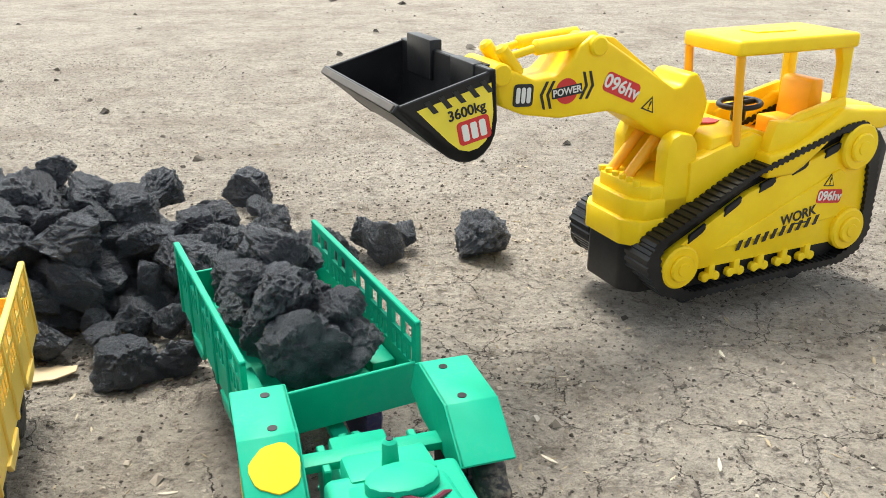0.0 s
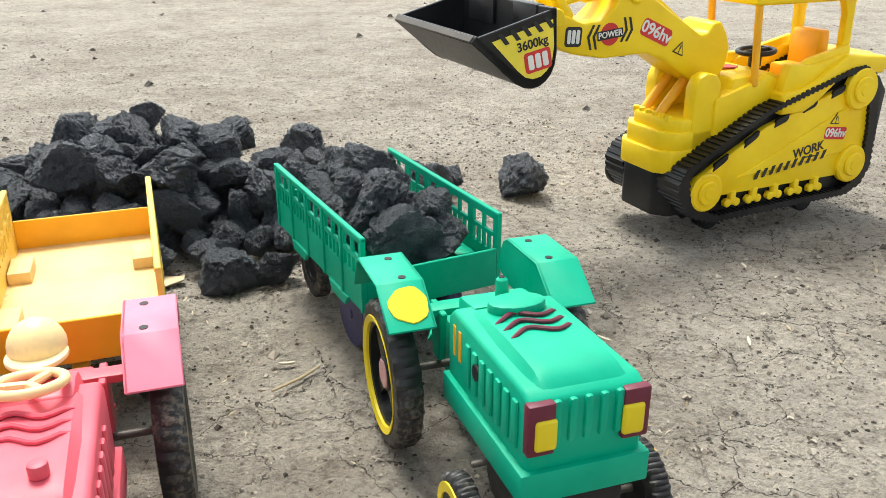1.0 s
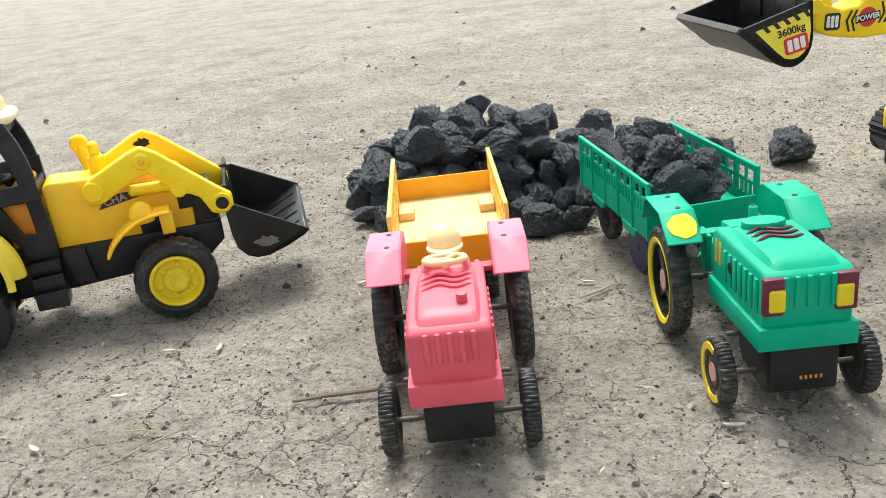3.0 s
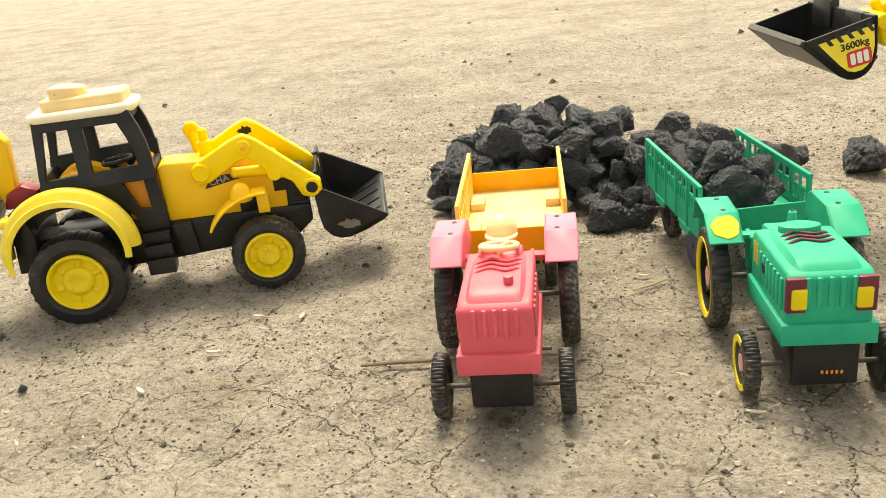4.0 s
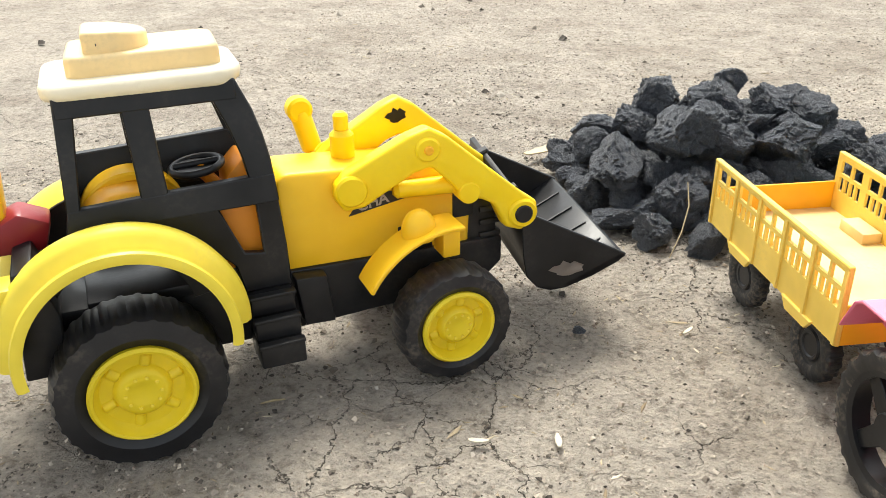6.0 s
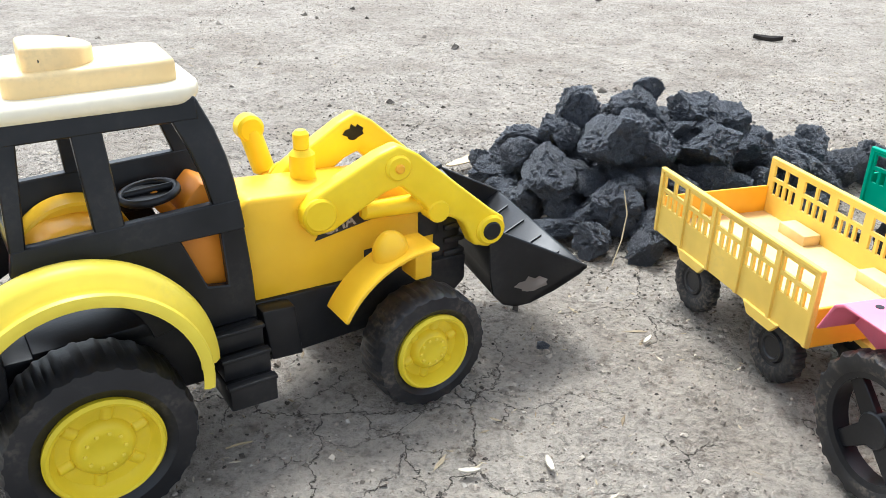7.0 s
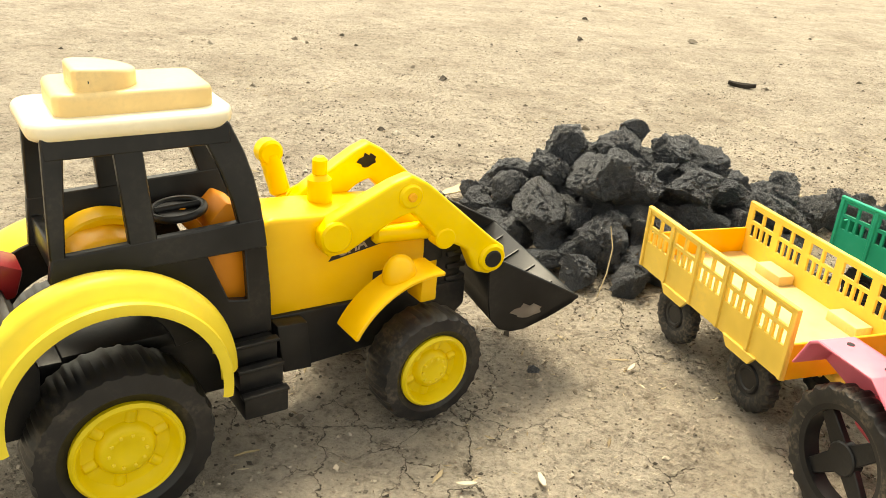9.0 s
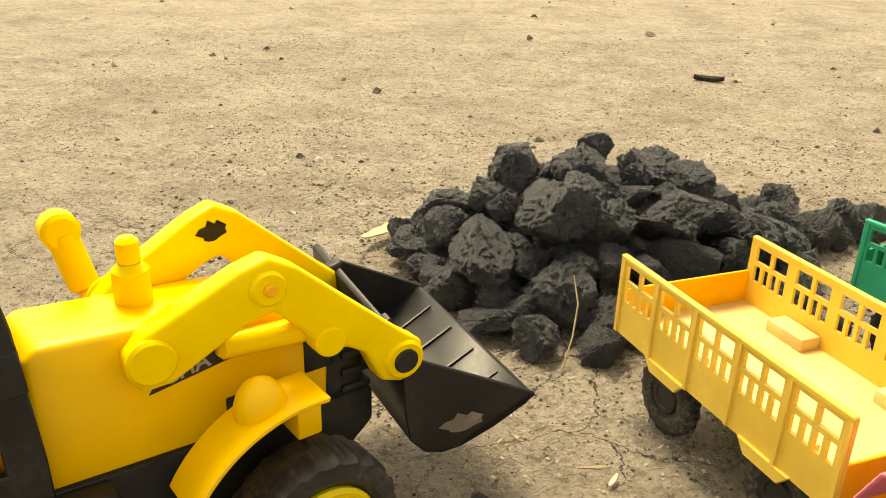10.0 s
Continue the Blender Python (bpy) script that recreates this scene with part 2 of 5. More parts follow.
def lathe(profile, x, z, steps=40, bm=None):
    """A ring or disc round the axis along y through (x, z): profile of (radius, y), closed, in millimetres."""
    bm = bm or bmesh.new()
    rings = []
    for i in range(steps):
        a = 2 * math.pi * i / steps
        rings.append([bm.verts.new(mm(x + r * math.cos(a), y, z + r * math.sin(a))) for r, y in profile])
    k = len(profile)
    for i in range(steps):
        p, q = rings[i], rings[(i + 1) % steps]
        for j in range(k):
            e = (j + 1) % k
            quad = [p[j], p[e], q[e], q[j]]
            if profile[j][0] < 1e-6 and profile[e][0] < 1e-6:
                continue
            try:
                bm.faces.new(quad)
            except ValueError:
                pass
    bmesh.ops.remove_doubles(bm, verts=bm.verts, dist=1e-7)
    return bm


def disc(x, z, r, y0, y1, steps=28, bm=None, edge=0.6):
    s = 1 if y1 > y0 else -1
    e = min(edge, abs(y1 - y0) / 2, r / 2) * s
    return lathe([(0, y0), (r - abs(e), y0), (r, y0 + e), (r, y1 - e), (r - abs(e), y1), (0, y1)], x, z, steps, bm)


def rod(a, b, r, bm=None, steps=10, r2=None):
    """A round bar with softened ends between two points, millimetres."""
    bm = bm or bmesh.new()
    a, b = Vector(mm(*a)), Vector(mm(*b))
    d = b - a
    q = d.to_track_quat("Z", "Y").to_matrix()
    r, r2, ln = r / 1000, (r if r2 is None else r2) / 1000, d.length
    stops = [(0, r * 0.6), (min(r * 0.4, ln * 0.2), r), (ln - min(r2 * 0.4, ln * 0.2), r2), (ln, r2 * 0.6)]
    rings = [[bm.verts.new(a + q @ Vector((rr * math.cos(2 * math.pi * i / steps), rr * math.sin(2 * math.pi * i / steps), h))) for i in range(steps)] for h, rr in stops]
    for u, v in zip(rings, rings[1:]):
        for i in range(steps):
            bm.faces.new((u[i], u[(i + 1) % steps], v[(i + 1) % steps], v[i]))
    bm.faces.new(rings[0][::-1])
    bm.faces.new(rings[-1])
    return bm


def sweep(points, r, bm, steps=7):
    """A bent round bar through points, millimetres."""
    rows = []
    for i, p in enumerate(points):
        a, b = Vector(points[max(0, i - 1)]), Vector(points[min(len(points) - 1, i + 1)])
        q = (b - a).to_track_quat("Z", "Y").to_matrix()
        rr = r * (0.6 if i in (0, len(points) - 1) else 1)
        rows.append([bm.verts.new(Vector(mm(*(Vector(p) + q @ Vector((rr * math.cos(k * 6.2832 / steps), rr * math.sin(k * 6.2832 / steps), 0)))))) for k in range(steps)])
    for u, v in zip(rows, rows[1:]):
        for k in range(steps):
            bm.faces.new((u[k], u[(k + 1) % steps], v[(k + 1) % steps], v[k]))
    bm.faces.new(rows[0][::-1])
    bm.faces.new(rows[-1])
    return bm


def ball(x, y, z, rx, ry, rz, bm=None, cut=None):
    own = bmesh.new()
    bmesh.ops.create_uvsphere(own, u_segments=28, v_segments=16, radius=1)
    for v in own.verts:
        if cut is not None and v.co.z < cut:
            v.co.z = cut
        v.co = Vector(mm(x + v.co.x * rx, y + v.co.y * ry, z + v.co.z * rz))
    return join(bm, own) if bm else own


def torus(x, y, z, ring, tube, tilt=0.0, bm=None):
    """A ring lying flat round (x, y, z), tilted about y."""
    bm = bm or bmesh.new()
    rows, c, s = [], math.cos(radians(tilt)), math.sin(radians(tilt))
    for i in range(32):
        a = 2 * math.pi * i / 32
        row = []
        for j in range(10):
            b = 2 * math.pi * j / 10
            rr = ring + tube * math.cos(b)
            px, py, pz = rr * math.cos(a), rr * math.sin(a), tube * math.sin(b)
            row.append(bm.verts.new(mm(x + px * c + pz * s, y + py, z - px * s + pz * c)))
        rows.append(row)
    for i in range(32):
        for j in range(10):
            p, q = rows[i], rows[(i + 1) % 32]
            bm.faces.new((p[j], p[(j + 1) % 10], q[(j + 1) % 10], q[j]))
    return bm


def arch(x, z, r0, r1, a0, a1, y0, y1, steps=20, bevel=0.6):
    """A curved strip: part of a ring between two radii and two angles, from y0 to y1."""
    pts = [(x + r1 * math.cos(radians(a0 + (a1 - a0) * i / steps)), z + r1 * math.sin(radians(a0 + (a1 - a0) * i / steps))) for i in range(steps + 1)]
    pts += [(x + r0 * math.cos(radians(a1 + (a0 - a1) * i / steps)), z + r0 * math.sin(radians(a1 + (a0 - a1) * i / steps))) for i in range(steps + 1)]
    return prof(pts, y0, y1, bevel, 1)


def lattice(xs, zs, holes, y0, y1, shape=None):
    """A thin panel with openings: xs, zs are the cell borders in mm, holes the open cells."""
    bm = bmesh.new()
    shape = shape or (lambda x, z: (x, z))
    grid = {}

    def vert(i, k, side):
        if (i, k, side) not in grid:
            x, z = shape(xs[i], zs[k])
            grid[i, k, side] = bm.verts.new(mm(x, (y0, y1)[side], z))
        return grid[i, k, side]
    solid = {(i, k) for i in range(len(xs) - 1) for k in range(len(zs) - 1)} - holes
    for i, k in solid:
        for side in (0, 1):
            bm.faces.new([vert(i, k, side), vert(i + 1, k, side), vert(i + 1, k + 1, side), vert(i, k + 1, side)])
        for di, dk, e in ((-1, 0, ((0, 0), (0, 1))), (1, 0, ((1, 0), (1, 1))), (0, -1, ((0, 0), (1, 0))), (0, 1, ((0, 1), (1, 1)))):
            if (i + di, k + dk) not in solid:
                (a, b), (c, d) = e
                bm.faces.new([vert(i + a, k + b, 0), vert(i + c, k + d, 0), vert(i + c, k + d, 1), vert(i + a, k + b, 1)])
    return bm


def words(text, size, m, mat, parent, name="lettering"):
    """Raised print: the built-in font as a thin mesh, at the local pose m."""
    cu = bpy.data.curves.new(name, "FONT")
    cu.body, cu.size, cu.extrude, cu.align_x, cu.align_y = text, size, 0.00012, "CENTER", "CENTER"
    cu.offset = size * 0.022
    tmp = bpy.data.objects.new("tmp", cu)
    scene.collection.objects.link(tmp)
    me = bpy.data.meshes.new_from_object(tmp.evaluated_get(bpy.context.evaluated_depsgraph_get()))
    bpy.data.objects.remove(tmp)
    me.transform(m)
    me.materials.clear()
    me.materials.append(mat)
    ob = new(name, me)
    ob.parent = parent
    return ob


def tyre(x, z, r, rin, y0, y1, lugs, name, parent, mat=TYRE, lug=1.6):
    """A rubber tyre with shoulder lugs all round; y0 is its outer face."""
    w = y1 - y0
    p = [(rin, y0 + w * 0.12), (rin + (r - rin) * 0.35, y0), (r - 1.6, y0 + w * 0.04), (r - 0.4, y0 + w * 0.16), (r - 0.2, y0 + w * 0.5),
         (r - 0.4, y1 - w * 0.16), (r - 1.6, y1 - w * 0.04), (rin + (r - rin) * 0.35, y1), (rin, y1 - w * 0.12)]
    bm = bmesh.new()
    steps, rings = lugs * 6, []
    for i in range(steps):
        a, ph = 2 * math.pi * i / steps, i % 6
        ring = []
        for k, (rr, y) in enumerate(p):
            if k in (2, 3, 4, 5, 6):
                up = ph in ((1, 2) if k <= 3 else (4, 5)) or (k == 4 and ph in (1, 2, 4, 5))
                rr += lug * (0.45 if up else -0.35)
            ring.append(bm.verts.new(mm(x + rr * math.cos(a), y, z + rr * math.sin(a))))
        rings.append(ring)
    for i in range(steps):
        u, v = rings[i], rings[(i + 1) % steps]
        for k in range(len(p)):
            e = (k + 1) % len(p)
            bm.faces.new((u[k], u[e], v[e], v[k]))
    return part(name, bm, mat, parent)


# ---- ground ----
def ground():
    def line(lo, hi, step, far):
        core = list(np.arange(lo, hi + step / 2, step))
        d, out_lo, out_hi = step, [], []
        a, b = lo, hi
        while a > -far:
            d *= 1.35
            a -= d
            out_lo.append(a)
        d = step
        while b < far:
            d *= 1.35
            b += d
            out_hi.append(b)
        return np.array(out_lo[::-1] + core + out_hi)
    xs, ys = line(-0.85, 0.6, 0.005, 300), line(-0.2, 1.5, 0.005, 300)
    verts, nx = [], len(xs)
    for y in ys:
        for x in xs:
            q = Vector((x, y, 0))
            f = 1.0 if -1 < x < 0.8 and -0.4 < y < 1.8 else 0.0
            z = f * (0.0022 * noise.noise(q * 7) + 0.0019 * noise.noise(q * 31) + 0.0011 * noise.noise(q * 90)) - 0.0016
            verts.append((x, y, z))
    faces = [(j * nx + i, j * nx + i + 1, (j + 1) * nx + i + 1, (j + 1) * nx + i) for j in range(len(ys) - 1) for i in range(nx - 1)]
    me = bpy.data.meshes.new("ground")
    me.from_pydata(verts, [], faces)
    me.polygons.foreach_set("use_smooth", [True] * len(me.polygons))
    me.materials.append(SOIL)
    tagged(new("ground", me), "bare dry beige soil with fine drying cracks", "ground", kind="structure")


ground()


# ---- clods of black clay ----
def rock_mesh(seed, level=5):
    rng = random.Random(seed)
    bm = bmesh.new()
    bmesh.ops.create_icosphere(bm, subdivisions=level, radius=1)
    off = Vector((rng.uniform(-50, 50), rng.uniform(-50, 50), rng.uniform(-50, 50)))
    cuts = []
    for _ in range(13):
        n = Vector((rng.gauss(0, 1), rng.gauss(0, 1), rng.gauss(0, 1))).normalized()
        cuts.append((n, rng.uniform(0.5, 0.8)))
    for v in bm.verts:
        c = v.co.copy()
        c *= 1.04 + 0.3 * noise.noise(c * 1.1 + off)
        c += 0.05 * Vector((noise.noise(c * 3 + off), noise.noise(c * 3 - off), noise.noise(c * 3 + 2 * off)))
        flatness = 0.0
        for n, d in cuts:
            k = c.dot(n) - d
            if k > 0:
                c -= n * k * 0.9
                flatness = 1.0
        q = c + off
        crumbly = 0.7 + 1.3 * max(0.0, noise.noise(q * 1.4 - off) + 0.2)     # some faces broken clean, some crumbled
        rough = 0.05 * noise.noise(q * 2.6) + crumbly * (0.075 * noise.noise(q * 5.5) + 0.06 * noise.noise(q * 11) + 0.03 * noise.noise(q * 23) + 0.014 * noise.noise(q * 41))
        ridge = min(0.0, abs(noise.noise(q * 2.9 + off)) - 0.13)
        c += c.normalized() * (rough + 0.75 * ridge * (1.3 - 0.5 * flatness))
        v.co = c
    me = bpy.data.meshes.new("clod")
    bm.to_mesh(me)
    bm.free()
    me.polygons.foreach_set("use_smooth", [True] * len(me.polygons))
    me.set_sharp_from_angle(angle=radians(24))
    me.materials.append(ROCK)
    return me


ROCKS = [rock_mesh(100 + i) for i in range(9)]
ROCKS_SMALL = [rock_mesh(200 + i) for i in range(6)]
rock_rng = random.Random(11)
placed = []


def clod(x, y, z, r, label, group, flat=0.82, pool=ROCKS, wide=1.0):
    ob = new("clod", rock_rng.choice(pool))
    turn = Euler([rock_rng.uniform(0, 6.28) for _ in range(3)]).to_matrix().to_4x4()
    sx, sy = rock_rng.uniform(0.98, 1.3), rock_rng.uniform(0.9, 1.14)
    ob.matrix_world = Matrix.Translation((x, y, z)) @ Matrix.Diagonal((sx * r * 1.08 * wide, sy * r * 1.08, flat * r * 1.08, 1)) @ turn
    tagged(ob, label, "lump of clay", group)
    placed.append((x, y, z, r))
    return ob


PILE = "rough black lump of dry clay in a heap"
for x, y, z, r in [(-0.280, 0.585, 0.062, 0.023), (-0.228, 0.592, 0.077, 0.013), (-0.238, 0.568, 0.063, 0.022), (-0.198, 0.569, 0.063, 0.023),
                   (-0.170, 0.567, 0.062, 0.018), (-0.263, 0.515, 0.056, 0.024), (-0.323, 0.576, 0.036, 0.019), (-0.300, 0.507, 0.036, 0.025),
                   (-0.349, 0.561, 0.015, 0.014), (-0.338, 0.535, 0.012, 0.013), (-0.225, 0.519, 0.051, 0.021), (-0.190, 0.522, 0.057, 0.023),
                   (-0.179, 0.636, 0.046, 0.020), (-0.262, 0.485, 0.022, 0.021)]:
    clod(x, y, z, r * 0.9, PILE, "clods in the heap")
for x, y, r, word in [(-0.301, 0.474, 0.0135, "small rough black clay lump lying before the heap"), (-0.274, 0.457, 0.016, "rough black clay lump lying before the heap"),
                      (-0.239, 0.448, 0.0142, "pitted black clay lump beside the yellow trailer"), (-0.142, 0.461, 0.0175, "black clay lump lying between the two trailers"),
                      (-0.112, 0.470, 0.0135, "small black clay lump beside the green trailer"), (-0.146, 0.745, 0.023, "black clay lump lying alone behind the heap"),
                      (0.048, 0.648, 0.023, "spiky black clay lump lying alone on the soil"), (-0.020, 0.625, 0.015, "upright black clay lump lying alone on the soil"),
                      (-0.048, 0.615, 0.012, "small black clay lump behind the green trailer"), (-0.132, 0.715, 0.011, "small black clay lump behind the heap"),
                      (-0.307, 0.335, 0.0032, "tiny dark clay crumb on the bare soil"), (-0.43, 0.099, 0.0034, "tiny dark clay crumb on the bare soil")]:
    clod(x, y, r * 0.62, r, word, "loose clods", 0.74)
tries = 0
for x, y, z, r in [(-0.125, 0.565, 0.016, 0.020), (-0.105, 0.535, 0.014, 0.017), (-0.13, 0.535, 0.036, 0.018), (-0.098, 0.575, 0.015, 0.018), (-0.118, 0.60, 0.014, 0.017), (-0.115, 0.562, 0.038, 0.015), (-0.145, 0.60, 0.033, 0.017),
                   (-0.088, 0.604, 0.014, 0.018), (-0.066, 0.606, 0.013, 0.016), (-0.104, 0.628, 0.014, 0.018), (-0.092, 0.612, 0.034, 0.014), (-0.135, 0.625, 0.03, 0.017), (-0.035, 0.642, 0.012, 0.014),
                   (-0.008, 0.655, 0.010, 0.012), (-0.155, 0.655, 0.016, 0.018)]:
    clod(x, y, z, r, PILE, "clods in the heap")
while len(placed) < 190 and tries < 20000:
    tries += 1
    a, q = rock_rng.uniform(0, 6.283), math.sqrt(rock_rng.random())
    x, y = -0.225 + 0.135 * q * math.cos(a), 0.565 + 0.098 * q * math.sin(a)
    if x > -0.15 and y < 0.50:
        continue
    top = 0.075 * (1 - q ** 1.6)
    z = rock_rng.choice((0.013, 0.013, 0.030, 0.046, 0.058))
    if z > 0.014 and z > top:
        continue
    r = rock_rng.uniform(0.0095, 0.0165)
    if all((x - p[0]) ** 2 + (y - p[1]) ** 2 + (z - p[2]) ** 2 > (0.64 * (r + p[3])) ** 2 for p in placed):
        clod(x, y, max(z, r * 0.7), r, PILE, "clods in the heap", pool=ROCKS_SMALL)


# ---- toy tractors with trailers ----
def spoked_wheel(parent, x, z, r, rin, y0, y1, lugs, rim_mat, ring=None, hub=None, spokes=4, name="rear_wheel", flat=False):
    """Black wheel: lugged tyre, rim ring, broad spokes and hub; y0 outer face."""
    s = 1 if y1 > y0 else -1
    w = tyre(x, z, r, rin, y0, y1, lugs, name, parent, MUDDY)
    mid = y0 + (y1 - y0) * 0.5
    bm = lathe([(rin + 0.6, y0 + s * 1.2), (rin + 0.6, y1 - s * 1.2), (rin - 2.2, y1 - s * 2), (rin - 2.2, y0 + s * 2)], x, z, 40)
    for i in range(spokes):
        a = 2 * math.pi * (i + 0.5) / spokes
        ca, sa = math.cos(a), math.sin(a)
        wid = rin * 0.21
        pts = [(x + ca * 2 - sa * wid, z + sa * 2 + ca * wid), (x + ca * 2 + sa * wid, z + sa * 2 - ca * wid),
               (x + ca * (rin - 1) + sa * wid * 0.75, z + sa * (rin - 1) - ca * wid * 0.75), (x + ca * (rin - 1) - sa * wid * 0.75, z + sa * (rin - 1) + ca * wid * 0.75)]
        prof(pts, mid - s * 2.2, mid + s * 1.2, 0.4, 1, bm)
    disc(x, z, rin * 0.33, mid - s * 3.4, mid + s * 2.5, 20, bm)
    part("rim", bm, rim_mat, w)
    if ring:
        part("painted_ring", lathe([(rin + 2.4, y0 - s * 0.1), (rin + 2.2, y0 - s * 0.45), (rin - 0.6, y0 + s * 0.4), (rin - 0.8, y0 + s * 1.6), (rin + 1.4, y0 + s * 1)], x, z, 40), ring, w, "brushed yellow ring")
    if hub:
        part("painted_hub", disc(x, z, rin * 0.28, mid - s * 4.0, mid - s * 3.2, 9), hub, w, "brushed pink hub spot")
    return w


def small_wheel(parent, x, z, r, y0, y1, mat, cap_mat, name="wheel", lugs=18, ring=None, hub=None):
    s = 1 if y1 > y0 else -1
    if mat is NAVY:                              # a plain moulded disc in place of a tyre
        w = part(name, disc(x, z, r + 0.5, y0, y1, 18, None, 1.0), mat, parent, "plain dull navy wheel disc")
        part("hub", disc(x, z, 3, y0 - s * 0.8, y0 + s * 1, 14), mat, w)
        return w
    w = tyre(x, z, r, r * 0.55, y0, y1, lugs, name, parent, mat, 1.1)
    bm = lathe([(0, y0 + s * 1.6), (r * 0.3, y0 + s * 1.6), (r * 0.34, y0 + s * 0.9), (r * 0.42, y0 + s * 0.9), (r * 0.46, y0 + s * 2), (r * 0.58, y0 + s * 1.2), (r * 0.58, y1 - s * 1.5), (0, y1 - s * 1.5)], x, z, 32)
    part("hub", bm, cap_mat, w)
    if ring:
        bm = bmesh.new()
        for i in range(22):
            a = math.radians(75 + i * 11)
            b = math.radians(75 + (i + 1) * 11)
            prof([(x + k * math.cos(t), z + k * math.sin(t)) for k, t in ((r * 0.86, a), (r * 0.86, b), (r * 0.66, b), (r * 0.66, a))], y0 - s * 0.35, y0 + s * 0.9, 0, 1, bm)
        bmesh.ops.remove_doubles(bm, verts=bm.verts, dist=1e-6)
        part("painted_ring", bm, ring, w, "brushed yellow ring, partly missing")
    if hub:
        part("painted_hub", disc(x, z, r * 0.3, y0 + s * 0.4, y0 + s * 1.5, 8), hub, w, "brushed pink hub spot")
    return w


def trailer(m, mat, wheel_mats, label, bed_mat, board_mat, axles=(31, 103)):
    t = thing("trailer", m, label, "toy trailer", "toy trailers")
    L, W, F, T = 135, 37, 43, 76
    part("bed", box(1, L - 1, -W + 1.2, W - 1.2, F - 2.5, F, 0.5), bed_mat, t)
    bays = 5
    xs, holes = [0.0, 3.0], set()
    cells = []
    bw = (L - 3.0) / bays
    for b in range(bays):
        x0 = 3.0 + b * bw
        base = len(xs) - 1
        inner = bw - 3.0
        cuts = [0.06, 0.23, 0.31, 0.46, 0.54, 0.69, 0.77, 0.94]
        xs += [x0 + inner * c for c in cuts] + [x0 + inner, x0 + bw]
        cells.append(base)
    zs = [F - 5, F + 12.0, F + 20, F + 22.2, F + 29.5, T]
    for base in cells:
        for k in (1, 3, 5, 7):
            holes.add((base + k, 1))
        for k in ((1, 2, 3), (5, 6, 7)):
            for c in k:
                holes.add((base + c, 3))
    for s in (-1, 1):
        side = part("side_panel", lattice(xs, zs, holes, s * W, s * (W - 1.6)), mat, t)
        for b in range(bays + 1):
            x0 = 1.5 + b * bw
            part("post", box(x0 - 1.3, x0 + 1.3, s * (W - 0.4), s * (W + 1.1), F - 5, T, 0.4, 1), mat, side)
        part("top_rail", box(0, L, s * (W - 1.9), s * (W + 1.1), T - 1.6, T + 0.8, 0.5, 1), mat, side)
        for x0 in (26, 88):
            part("skirt", prof([(x0, F - 4), (x0 + 28, F - 4), (x0 + 23, F - 10), (x0 + 5, F - 10)], s * (W - 1), s * (W + 1.2), 0.4, 1), mat, side)
    part("tailboard", box(0, 1.8, -W + 1.6, W - 1.6, F - 4, F + 16, 0.4, 1), board_mat, t)
    part("front_board", box(L - 1.8, L, -W + 1.6, W - 1.6, F - 5, F + 15, 0.4, 1), board_mat, t)
    for x0 in (30, 92):
        for s in (-1, 1):
            part("wheel_housing", box(x0, x0 + 22, s * (W - 13), s * (W - 2), F - 0.5, F + 6, 0.8, 2), bed_mat, t)
    for i, x0 in enumerate(axles):
        part("axle", rod((x0, -W + 10, 18), (x0, W - 10, 18), 1.1), STEEL, t)
        for s in (-1, 1):
            part("axle_bracket", prof([(x0 - 7, F - 2), (x0 + 7, F - 2), (x0 + 3, 15), (x0 - 3, 15)], s * (W - 20), s * (W - 18), 0.4, 1), mat, t)
            small_wheel(t, x0, 18, 18, s * (W - 8), s * (W - 17), wheel_mats[i], BLACK if wheel_mats[i] is TYRE else NAVY, "wheel")
    part("drawbar", prof([(L - 30, F - 4), (L + 26, F - 12), (L + 26, F - 15), (L - 30, F - 8)], -3.5, 3.5, 0.5), mat, t)
    return t


